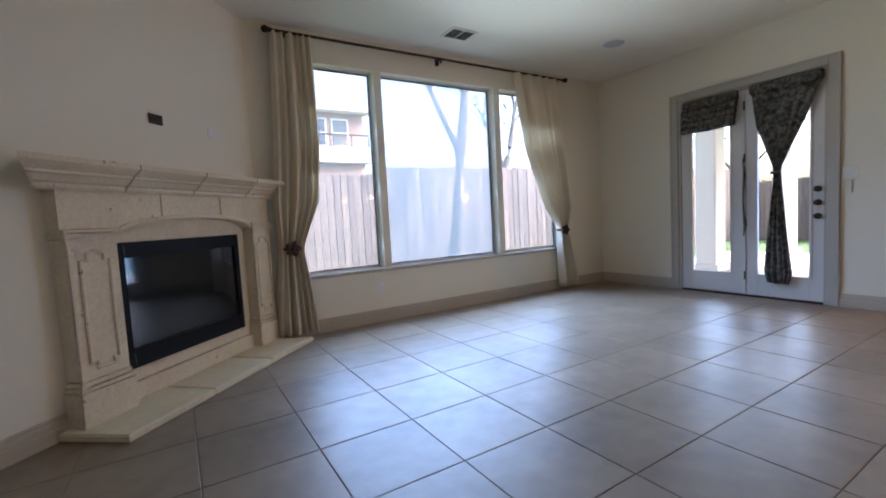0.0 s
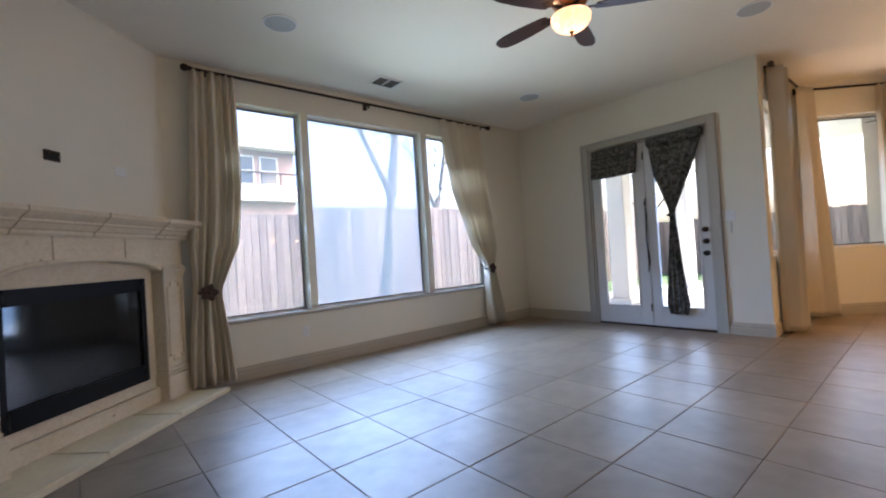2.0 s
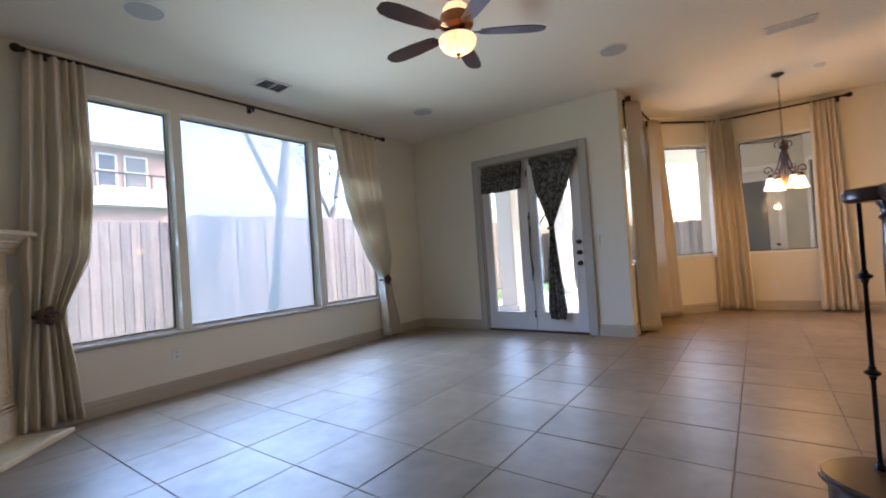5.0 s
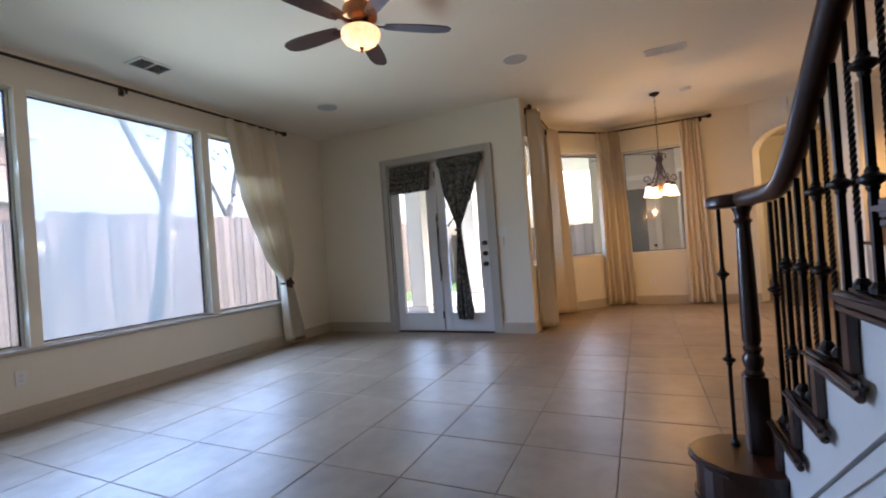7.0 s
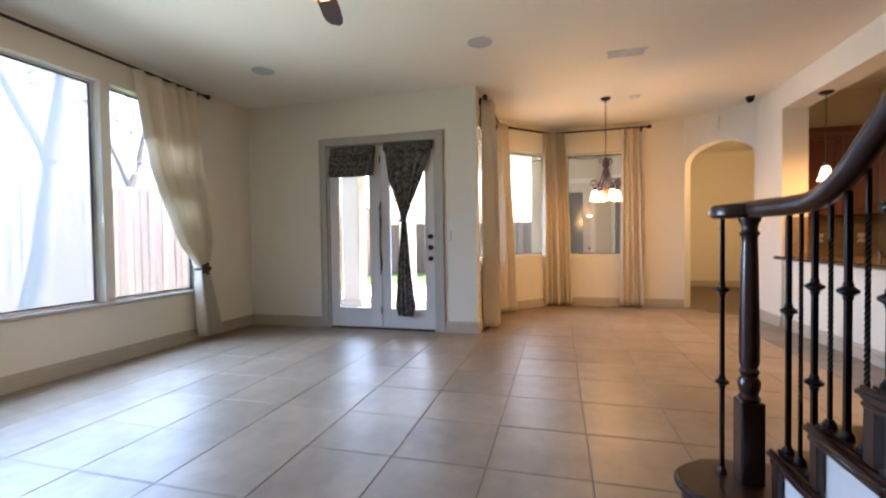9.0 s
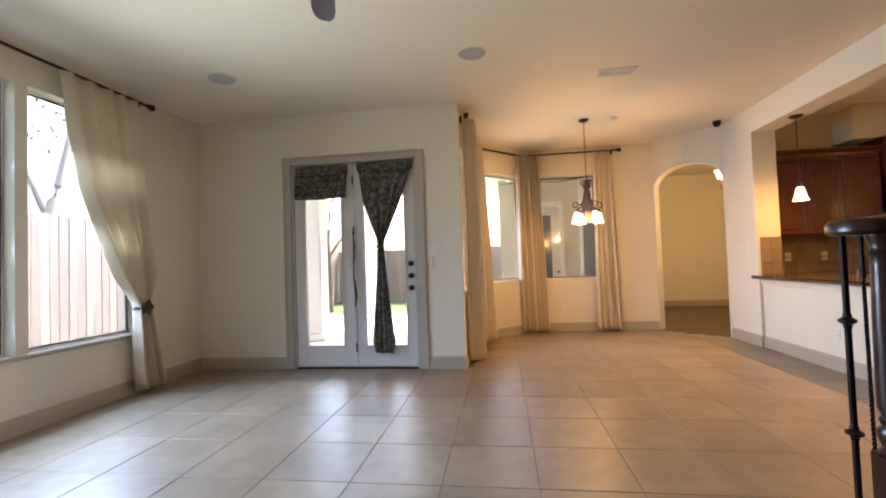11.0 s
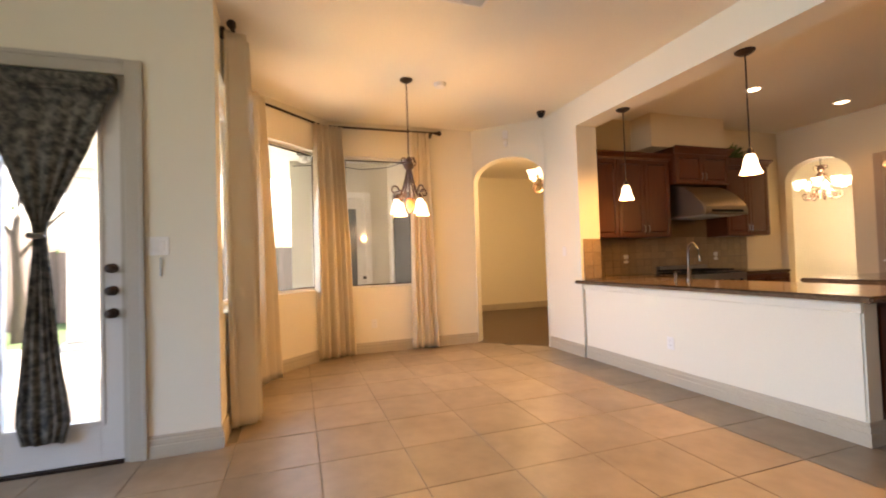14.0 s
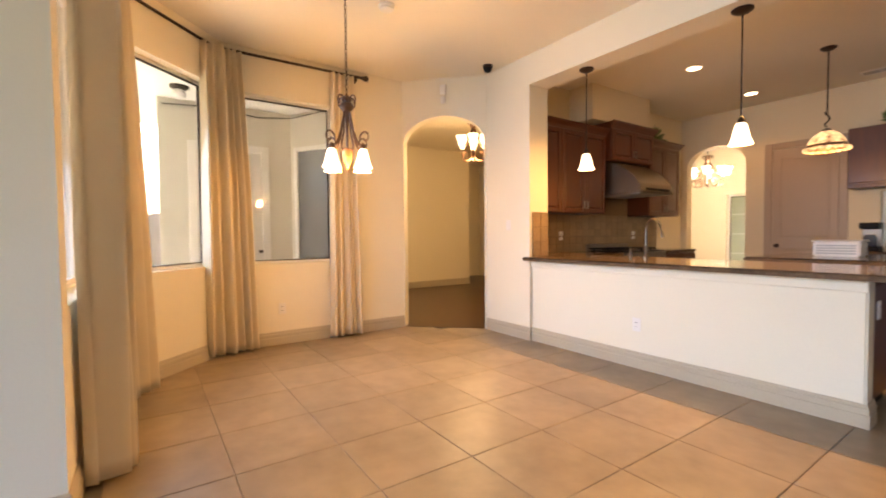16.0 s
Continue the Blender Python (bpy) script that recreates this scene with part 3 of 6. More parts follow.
def door_leaf(name, y0, y1, gy0, gy1, label):
    d = thing(name, pose(X_DOOR + 0.012, 0, 0), label, "door", kind="structure")
    z0, z1, g0, g1 = 0.022, 2.40, 0.27, 2.22
    bm = bmesh.new()
    box(0, 0.045, y0, gy0, z0, z1, 0.003, bm)
    box(0, 0.045, gy1, y1, z0, z1, 0.003, bm)
    box(0, 0.045, gy0, gy1, z0, g0, 0.003, bm)
    box(0, 0.045, gy0, gy1, g1, z1, 0.003, bm)
    part("door_panel", bm, DOORP, d)
    bd = bmesh.new()
    for a, b in ((gy0 - 0.022, gy0 + 0.004), (gy1 - 0.004, gy1 + 0.022)):
        box(-0.008, 0.008, a, b, g0 - 0.022, g1 + 0.022, 0.003, bd)
    for a, b in ((g0 - 0.022, g0 + 0.004), (g1 - 0.004, g1 + 0.022)):
        box(-0.008, 0.008, gy0 + 0.004, gy1 - 0.004, a, b, 0.003, bd)
    part("glazing_frame", bd, DOORP, d)
    p = part("pane", box(0.020, 0.026, gy0, gy1, g0, g1), GLASS, d)
    p.visible_shadow = False
    return d


left_leaf = door_leaf("door_1", 2.855, 3.583, 3.00, 3.455, "fixed greige glazed patio door with a raised roman blind")
right_leaf = door_leaf("door_2", 2.117, 2.835, 2.235, 2.72, "closed greige glazed patio door with bronze knobs")
part("astragal", box(-0.012, 0.03, 2.835, 2.855, 0.022, 2.40, 0.004), DOORP, left_leaf)
for z in (1.21, 1.07, 0.93):
    k = lathe([(0.032, 0), (0.032, 0.008), (0.014, 0.014), (0.012, 0.035), (0.026, 0.045), (0.028, 0.058), (0.018, 0.066), (0.001, 0.068)], 16)
    bmesh.ops.transform(k, matrix=pose(0, 2.165, z, 0, -90, 0), verts=k.verts)
    part("door_knob", k, BRONZE, right_leaf, "dark bronze knob", smooth=True)
for z in (0.25, 0.90, 1.62, 2.22):
    part("hinge", lathe([(0.009, -0.05), (0.009, 0.05)], 10, None, (-0.016, 2.845, z)), BRONZE, right_leaf, "dark bronze hinge")

# roman blind, pulled up
blind = thing("roman_blind", pose(X_DOOR - 0.03, 0, 0), "dark patterned fabric roman blind pulled up over a door", "blind")
part("headrail", box(-0.045, 0.018, 2.895, 3.53, 2.285, 2.405, 0.012, None, 2), PATTERN, blind)
for k in range(4):
    zb = 2.258 - 0.070 * k
    bm = tube([(-0.03 - 0.006 * k, 2.905 + 0.004 * k, zb), (-0.036 - 0.006 * k, 3.21, zb - 0.012), (-0.03 - 0.006 * k, 3.525, zb)], 0.040, 10)
    part("fold", bm, PATTERN, blind, smooth=True)
# door curtain, tied in at its middle
dc = thing("door_curtain", pose(0, 0, 0), "dark patterned fabric door curtain tied in at its middle", "curtain")
part("curtain_header", box(X_DOOR - 0.075, X_DOOR - 0.012, 2.112, 2.772, 2.305, 2.412, 0.015, None, 2), PATTERN, dc)
cx = X_DOOR - 0.045
cloth("curtain_cloth", [(2.32, (cx, 2.755), (cx, 2.13), 0.5), (1.95, (cx, 2.71), (cx, 2.26), 0.9), (1.47, (cx, 2.545), (cx, 2.475), 1.0), (1.35, (cx, 2.545), (cx, 2.47), 1.0), (0.75, (cx, 2.60), (cx, 2.42), 0.9), (0.32, (cx, 2.635), (cx, 2.365), 0.8), (0.19, (cx, 2.60), (cx, 2.40), 0.7)],
      (1, 0), 5, 0.011, PATTERN, dc, nu=60)
part("tie", tube([(cx - 0.03, 2.55, 1.42), (cx - 0.04, 2.51, 1.41), (cx - 0.03, 2.47, 1.42)], 0.018, 8), PATTERN, dc, smooth=True)
strap = tube([(X_DOOR - 0.03, 2.85, 1.62), (X_DOOR - 0.04, 2.83, 1.45), (X_DOOR - 0.035, 2.845, 1.1), (X_DOOR - 0.045, 2.82, 0.85), (X_DOOR - 0.04, 2.84, 0.72)], 0.01, 6, None, [0.006, 0.016, 0.010, 0.018, 0.006])
tagged(part("fabric_tie", strap, PATTERN, smooth=True), "loose dark fabric tie hanging between the patio doors", "curtain tie")

# ---- curtains and rods ----


def rod(name, pts, brackets, label):
    r = thing(name, pose(*pts[0]), label, "curtain rod")
    base = Vector(pts[0])
    loc = [Vector(p) - base for p in pts]
    part("rod", tube(loc, 0.014, 10), BRONZE, r, smooth=True)
    for a, b in ((loc[0], loc[1]), (loc[-1], loc[-2])):
        way = (a - b).normalized()
        prof = [(0.016, 0), (0.024, 0.012), (0.018, 0.02), (0.032, 0.045), (0.034, 0.065), (0.022, 0.085), (0.004, 0.092)]
        bm = lathe(prof, 14)
        bmesh.ops.transform(bm, matrix=Matrix.Translation(a) @ way.to_track_quat("Z", "Y").to_matrix().to_4x4(), verts=bm.verts)
        part("finial", bm, BRONZE, r, smooth=True)
    for p, q in brackets:
        p, q = Vector(p) - base, Vector(q) - base
        bm = tube([p, q], 0.009, 8)
        box(q.x - 0.02, q.x + 0.02, q.y - 0.02, q.y + 0.02, q.z - 0.05, q.z + 0.03, 0.004, bm)
        tube([p + Vector((0, 0, -0.05)), p + Vector((0, 0, 0.012))], 0.012, 8, bm)
        part("bracket", bm, BRONZE, r)
    return r


ZR, YR = 2.955, Y_WIN - 0.10
rod("curtain_rod", [(2.19, YR, ZR), (6.06, YR, ZR)], [((4.05, YR, ZR), (4.05, Y_WIN - 0.012, ZR)), ((2.3, YR, ZR), (2.3, Y_WIN - 0.012, ZR)), ((5.95, YR, ZR), (5.95, Y_WIN - 0.012, ZR))], "long dark bronze curtain rod over the window")
NR = [(7.18, 1.48, 2.95), (8.60, 1.48, 2.95), (9.375, 0.72, 2.95), (9.375, -0.78, 2.95)]
rod("curtain_rod", NR, [((7.24, 1.48, 2.95), (7.24, Y_NOOK - 0.012, 2.95)), ((8.57, 1.48, 2.95), (8.57, Y_NOOK - 0.03, 2.95)), ((9.36, 0.73, 2.95), (9.45, 0.70, 2.95)), ((9.375, -0.72, 2.95), (X_FAR - 0.012, -0.72, 2.95))], "angled dark bronze curtain rod round the nook")


def tieback(x, z, label):
    t = thing("curtain_tieback", pose(x, YR - 0.075, z), label, "tieback", "curtain tiebacks")
    part("band", tube([(0.0 + 0.075 * math.cos(a), 0.06 + 0.05 * math.sin(a), 0.0) for a in [2 * math.pi * k / 14 for k in range(15)]], 0.014, 8), BROWNCLOTH, t, smooth=True)
    for k in range(5):
        a = 2 * math.pi * k / 5 + 0.3
        bm = lathe([(0.006, 0), (0.030, 0.025), (0.034, 0.045), (0.018, 0.072), (0.002, 0.08)], 10)
        bmesh.ops.scale(bm, vec=(1, 0.4, 1), verts=bm.verts)
        bmesh.ops.transform(bm, matrix=pose(0, -0.012, 0, 0, math.degrees(a), 0), verts=bm.verts)
        part("petal", bm, BROWNCLOTH, t, smooth=True)
    part("button", lathe([(0.001, -0.015), (0.02, -0.01), (0.022, 0), (0.015, 0.012), (0.001, 0.015)], 12, None, (0, -0.025, 0)), BROWNCLOTH, t, smooth=True)


def curtain(label, rows, normal, folds, amp, phase=0.0, kind_group="curtains"):
    c = thing("curtain", pose(*rows[-1][1], 0), label, "curtain", kind_group)
    off = Vector((*rows[-1][1], 0))
    rr = [(z, (L[0] - off.x, L[1] - off.y), (R[0] - off.x, R[1] - off.y), s) for z, L, R, s in rows]
    cloth("cloth", rr, normal, folds, amp, LINEN, c, nu=110, phase=phase)
    return c


yc = YR - 0.01
curtain("cream linen curtain tied back beside the fireplace", [(2.94, (2.17, yc), (2.56, yc), 0.7), (1.9, (2.13, yc), (2.575, yc), 1.0), (1.35, (2.09, yc), (2.53, yc), 1.0), (0.90, (2.11, yc), (2.34, yc), 0.9), (0.5, (2.06, yc), (2.40, yc), 1.0), (0.06, (2.03, yc), (2.44, yc), 1.1)], (0, 1), 6, 0.043, 0.4, "window curtains")
curtain("cream linen curtain swept and tied back by the window", [(2.94, (5.15, yc), (5.99, yc), 0.6), (2.46, (5.22, yc), (6.00, yc), 0.9), (2.0, (5.31, yc), (6.04, yc), 1.0), (1.62, (5.46, yc), (6.09, yc), 1.0), (1.17, (5.66, yc), (6.12, yc), 1.0), (0.89, (5.87, yc), (6.03, yc), 0.7), (0.61, (5.86, yc), (6.08, yc), 1.0), (0.27, (5.87, yc), (6.17, yc), 1.1), (0.05, (5.90, yc), (6.19, yc), 1.15)], (0, 1), 5, 0.058, 1.3, "window curtains")
tieback(2.215, 0.90, "brown fabric flower tieback round a cream curtain")
tieback(5.935, 0.86, "brown fabric flower tieback round a cream curtain")
R2 = math.sqrt(0.5)
curtain("cream linen curtain at the nook's outer corner", [(2.94, (7.20, 1.47), (7.42, 1.46), 0.8), (1.5, (7.20, 1.455), (7.46, 1.43), 1.0), (0.03, (7.20, 1.445), (7.48, 1.42), 1.05)], (0, 1), 4, 0.072, 0.2, "nook curtains")
curtain("cream linen curtain at the bend of the nook rod", [(2.94, (8.36, 1.46), (8.56, 1.39), 0.8), (1.5, (8.35, 1.45), (8.57, 1.34), 1.0), (0.03, (8.34, 1.45), (8.58, 1.29), 1.1)], (0, 1), 5, 0.050, 0.8, "nook curtains")
curtain("cream linen curtain between two nook windows", [(2.94, (9.24, 0.84), (9.36, 0.47), 0.8), (1.5, (9.24, 0.85), (9.36, 0.40), 1.0), (0.03, (9.24, 0.85), (9.35, 0.36), 1.1)], (1, 0.3), 6, 0.044, 0.5, "nook curtains")
curtain("cream linen curtain at the far window's outer edge", [(2.94, (9.37, -0.42), (9.37, -0.70), 0.8), (1.5, (9.37, -0.40), (9.37, -0.73), 1.0), (0.03, (9.36, -0.38), (9.36, -0.76), 1.1)], (1, 0), 5, 0.042, 1.1, "nook curtains")

# ---- fireplace ----
FIRE = Matrix.Translation((Y_WIN - DIAG, Y_WIN, 0)) @ pose(0, 0, 0, 0, 0, -135)
# local x runs back along the wall from the window corner, local y out into the room
# s measured along the wall; local x = S_END - s
S_END = (Y_WIN - DIAG + Y_WIN) / math.sqrt(2)
fp = thing("fireplace", FIRE, "cream cast stone fireplace surround with a black gas firebox", "fireplace")


def fx(s):
    return S_END - s


def fbox(s0, s1, y0, y1, z0, z1, bevel=0.006, bm=None):
    return box(fx(s1), fx(s0), y0, y1, z0, z1, bevel, bm, 2)


OUT = 0.11
for s0, s1 in ((2.995, 3.315), (4.565, 4.83)):
    pil = part("pilaster", fbox(s0 + 0.012, s1 - 0.012, -0.01, OUT, 0.30, 1.10), STONE, fp)
    bm = fbox(s0 - 0.012, s1 + 0.012, -0.01, OUT + 0.022, 0.035, 0.24)
    fbox(s0 - 0.004, s1 + 0.004, -0.01, OUT + 0.012, 0.24, 0.27, 0.008, bm)
    fbox(s0 + 0.004, s1 - 0.004, -0.01, OUT + 0.006, 0.27, 0.30, 0.006, bm)
    part("plinth", bm, STONE, fp)
    bm = fbox(s0 + 0.002, s1 - 0.002, -0.01, OUT + 0.010, 1.08, 1.11)
    fbox(s0 - 0.012, s1 + 0.012, -0.01, OUT + 0.024, 1.11, 1.145, 0.010, bm)
    fbox(s0 - 0.004, s1 + 0.004, -0.01, OUT + 0.014, 1.145, 1.165, 0.006, bm)
    part("capital", bm, STONE, fp)
    # raised panel moulding with notched corners
    c, h, w = (s0 + s1) / 2, (0.36, 1.02), 0.085
    pts = []
    n = 0.035
    for dx, dz in ((-w + n, h[0]), (w - n, h[0])):
        pts.append((c + dx, dz))
    pts += [(c + w - n, h[0] + n), (c + w, h[0] + n), (c + w, h[1] - n), (c + w - n, h[1] - n), (c + w - n, h[1])]
    pts += [(c, h[1] + 0.02), (c - w + n, h[1]), (c - w + n, h[1] - n), (c - w, h[1] - n), (c - w, h[0] + n), (c - w + n, h[0] + n), (c - w + n, h[0])]
    part("panel_moulding", tube([(fx(s), OUT + 0.002, z) for s, z in pts], 0.011, 6), STONE, pil)
# frieze over an arched opening
S0, S1, SA, SB = 2.995, 4.83, 3.315, 4.565
mid, half = (SA + SB) / 2, (SB - SA) / 2
n = 24
crown = [(fx(mid + half * math.cos(math.pi * k / n)), 1.10 + 0.118 * math.sin(math.pi * k / n) ** 0.8) for k in range(n + 1)]
stones = ((S0, 3.652), (3.662, 4.212), (4.222, S1))
for a, b in stones:
    xa, xb = fx(b), fx(a)

    def arc(x):
        q = (fx(x) - mid) / half
        return 1.165 if abs(q) >= 1 else 1.10 + 0.118 * (1 - q * q) ** 0.4
    xs = [xa + (xb - xa) * k / 24 for k in range(25)]
    bm = bmesh.new()
    f = [bm.verts.new((x, OUT - 0.015, arc(x))) for x in xs] + [bm.verts.new((xb, OUT - 0.015, 1.40)), bm.verts.new((xa, OUT - 0.015, 1.40))]
    g = [bm.verts.new((v.co.x, -0.01, v.co.z)) for v in f]
    bm.faces.new(f), bm.faces.new(g)
    for k in range(len(f)):
        j = (k + 1) % len(f)
        bm.faces.new((f[k], f[j], g[j], g[k]))
    part("frieze_stone", bm, STONE, fp)
part("arch_moulding", tube([(x, OUT - 0.012, z + 0.012) for x, z in crown], 0.016, 8), STONE, fp)
# mantel in stones, stepped cornice
CORN = [(0.0, 1.385), (OUT + 0.01, 1.385), (OUT + 0.022, 1.40), (OUT + 0.022, 1.415), (OUT + 0.045, 1.425), (OUT + 0.075, 1.455), (OUT + 0.09, 1.462), (OUT + 0.09, 1.475), (OUT + 0.13, 1.50), (OUT + 0.15, 1.515), (OUT + 0.15, 1.545), (0.0, 1.545)]
joints = (S0 - 0.0, 3.385, 3.925, 4.50, S1 + 0.0)
for a, b in zip(joints, joints[1:]):
    m0 = 1.0 if b == joints[-1] else 0.0
    m1 = 1.0 if a == joints[0] else 0.0
    bm = moulding((fx(a), 0, 0), (fx(b) + 0.010, 0, 0), CORN, None, m1, m0 * 0.4)
    part("mantel_stone", bm, STONE, fp)
# firebox
fb = part("firebox_frame", fbox(3.315, 4.565, -0.01, 0.012, 0.16, 1.26, 0.0), STONE, fp)
q0, q1, z0, z1 = 3.345, 4.455, 0.25, 1.072
for a, b, c, d in ((q0, q0 + 0.05, z0, z1), (q1 - 0.05, q1, z0, z1), (q0 + 0.05, q1 - 0.05, z1 - 0.10, z1), (q0 + 0.05, q1 - 0.05, z0, z0 + 0.13)):
    part("metal_surround", fbox(a, b, 0.010, 0.045, c, d, 0.003), BLACK, fp, "black metal firebox surround")
part("fire_glass", fbox(q0 + 0.05, q1 - 0.05, 0.016, 0.026, z0 + 0.13, z1 - 0.10, 0.0), FIREGLASS, fp, "dark reflective glass")
part("inner_sill", fbox(3.315, 4.565, -0.01, 0.05, 0.036, 0.16, 0.004), STONE, fp)
# hearth slabs
YF = (DIAG / math.sqrt(2)) - 1.60
for a, b, cut in ((2.97, 3.60, 0.05), (3.606, 4.235, 0), (4.241, 4.885, -0.30)):
    if cut >= 0:
        poly = [(fx(a), YF), (fx(b), YF), (fx(b), 0.0), (fx(a + cut * -1.0), 0.0)]
    else:
        poly = [(fx(a), YF), (fx(b), YF), (fx(4.80), YF - 0.20), (fx(4.80), 0.0), (fx(a), 0.0)]
    bm = prism(poly, 0.0, 0.045)
    bmesh.ops.bevel(bm, geom=[e for e in bm.edges if abs(e.verts[0].co.z - e.verts[1].co.z) < 1e-4], offset=0.008, segments=2, affect="EDGES")
    part("hearth_slab", bm, SLAB, fp)


def plate(name, m, label, w=0.075, h=0.115, slots=2, category="socket", group="wall plates"):
    """A cover plate: local x across, y out of the wall, z up."""
    t = thing(name, m, label, category, group)
    part("cover", box(-w / 2, w / 2, 0, 0.007, -h / 2, h / 2, 0.003), WHITEP, t)
    for k in range(slots):
        z = (k - (slots - 1) / 2) * 0.04
        part("socket_face", box(-0.017, 0.017, 0.006, 0.010, z - 0.014, z + 0.014, 0.003), WHITEP, t)
        part("slot", box(-0.008, -0.005, 0.0095, 0.0108, z - 0.006, z + 0.006), DARK, t)
        part("slot", box(0.005, 0.008, 0.0095, 0.0108, z - 0.006, z + 0.006), DARK, t)
    return t


plate("blank_plate", FIRE @ pose(fx(4.32), 0, 1.92), "white blank cover plate above the mantel", 0.115, 0.075, 0, "wall plate")
bracket = thing("cable_box", FIRE @ pose(fx(3.77), 0, 1.925), "open dark cable box above the mantel", "cable box")
bm = bmesh.new()
for a in ((-0.055, -0.045, -0.035, 0.035), (0.045, 0.055, -0.035, 0.035), (-0.045, 0.045, 0.025, 0.035), (-0.045, 0.045, -0.035, -0.025)):
    box(a[0], a[1], 0, 0.012, a[2], a[3], 0.002, bm)
part("rim", bm, BROWNCLOTH, bracket)
part("recess", box(-0.045, 0.045, 0.0, 0.004, -0.025, 0.025), DARK, bracket)
part("cable_stub", tube([(0.03, 0.004, 0.0), (0.045, 0.03, 0.015), (0.05, 0.04, 0.0)], 0.006, 6), BROWNCLOTH, bracket)
plate("wall_socket", pose(3.16, Y_WIN, 0.38, 0, 0, 180), "white double wall socket under the window")
plate("wall_socket", pose(X_FAR, 0.12, 0.38, 0, 0, 90), "white double wall socket under the nook window")
plate("wall_socket", pose(6.81, Y_BAR, 0.37), "white double wall socket on the bar wall")
sw = plate("light_switch", pose(X_DOOR, 1.915, 1.345, 0, 0, 90), "white double light switch beside the patio doors", 0.125, 0.12, 0, "switch")
for k in (-0.5, 0.5):
    part("rocker", box(k * 0.046 - 0.016, k * 0.046 + 0.016, 0.006, 0.012, -0.033, 0.033, 0.003), WHITEP, sw)
tagged(part("pull_cord", tube([(X_DOOR - 0.008, 1.90, 1.27), (X_DOOR - 0.008, 1.90, 1.15)], 0.006, 6), GRILLE), "short grey cord hanging under the light switch", "cord")

# ---- ceiling fittings ----


def speaker(x, y):
    s = thing("ceiling_speaker", pose(x, y, H), "round pale grey ceiling speaker", "speaker", "ceiling speakers")
    part("rim", lathe([(0.135, 0), (0.135, -0.006), (0.122, -0.008), (0.120, 0)], 32), WHITEP, s)
    part("grille", lathe([(0.121, -0.001), (0.121, -0.006), (0.06, -0.009), (0.002, -0.010)], 32), GRILLE, s)


for x, y in ((2.64, 3.72), (5.82, 3.72), (5.82, 1.31)):
    speaker(x, y)


def ceiling_vent(x, y, w, d, slat_mat, label, rz=0):
    v = thing("ceiling_vent", pose(x, y, H, 0, 0, rz), label, "vent", "ceiling vents")
    part("backing", box(-w / 2, w / 2, -d / 2, d / 2, -0.003, 0), DARK if slat_mat is GRILLE else WHITEP, v)
    bm = bmesh.new()
    f = 0.025
    for a in ((-w / 2 - f, -w / 2, -d / 2 - f, d / 2 + f), (w / 2, w / 2 + f, -d / 2 - f, d / 2 + f), (-w / 2, w / 2, -d / 2 - f, -d / 2), (-w / 2, w / 2, d / 2, d / 2 + f), (-0.008, 0.008, -d / 2, d / 2)):
        box(*a, -0.012, 0, 0.003, bm)
    part("frame", bm, WHITEP, v)
    n = int(d / 0.022)
    for k in range(n):
        yy = -d / 2 + (k + 0.5) * d / n
        b = box(-w / 2, w / 2, -0.008, 0.008, -0.001, 0.001)
        bmesh.ops.transform(b, matrix=pose(0, yy, -0.007, 40, 0, 0), verts=b.verts)
        part("slat", b, slat_mat, v)


ceiling_vent(4.0, 4.27, 0.27, 0.20, GRILLE, "dark slatted ceiling vent in a white frame")
ceiling_vent(6.5, -0.08, 0.34, 0.13, WHITEP, "white slatted ceiling return vent", 90)
ceiling_vent(6.05, -5.9, 0.30, 0.13, GRILLE, "dark slatted kitchen ceiling vent", 0)
sm = thing("smoke_detector", pose(7.99, -0.40, H), "round white smoke detector", "smoke detector")
part("base", lathe([(0.068, 0), (0.068, -0.014), (0.06, -0.018)], 24), WHITEP, sm)
part("cover", lathe([(0.058, -0.016), (0.056, -0.034), (0.035, -0.042), (0.002, -0.043)], 24), WHITEP, sm, smooth=True)
dome = thing("security_camera", pose(8.50, -1.93, H), "small dark dome camera under the ceiling", "camera")
part("mount", lathe([(0.055, 0), (0.055, -0.025), (0.048, -0.03)], 20), BRONZE, dome)
part("dome_cover", lathe([(0.046, -0.028), (0.045, -0.05), (0.03, -0.075), (0.002, -0.083)], 20), BLACK, dome, smooth=True)
am = Matrix.Translation((9.10 - 0.004, -1.73 + 0.004, 0)) @ pose(0, 0, 0, 0, 0, 45)
siren = thing("motion_sensor", am @ pose(0, 0, 2.83), "white alarm sensor boxes above the arch", "sensor")
part("upper_box", box(-0.035, 0.035, 0, 0.04, 0.02, 0.13, 0.008), WHITEP, siren)
part("lower_box", box(-0.028, 0.028, 0, 0.045, -0.09, -0.01, 0.012), WHITEP, siren)


def recessed_can(x, y):
    c = thing("recessed_light", pose(x, y, H), "lit recessed ceiling light with a white trim", "ceiling light", "recessed lights")
    part("trim_ring", lathe([(0.095, 0), (0.095, -0.006), (0.075, -0.010), (0.070, -0.002)], 24), WHITEP, c)
    part("lens", lathe([(0.072, -0.002), (0.072, -0.004), (0.002, -0.004)], 24), CANLENS, c)


for x, y in ((7.25, -3.98), (7.27, -5.6), (5.7, -2.99), (7.1, -2.99)):
    recessed_can(x, y)

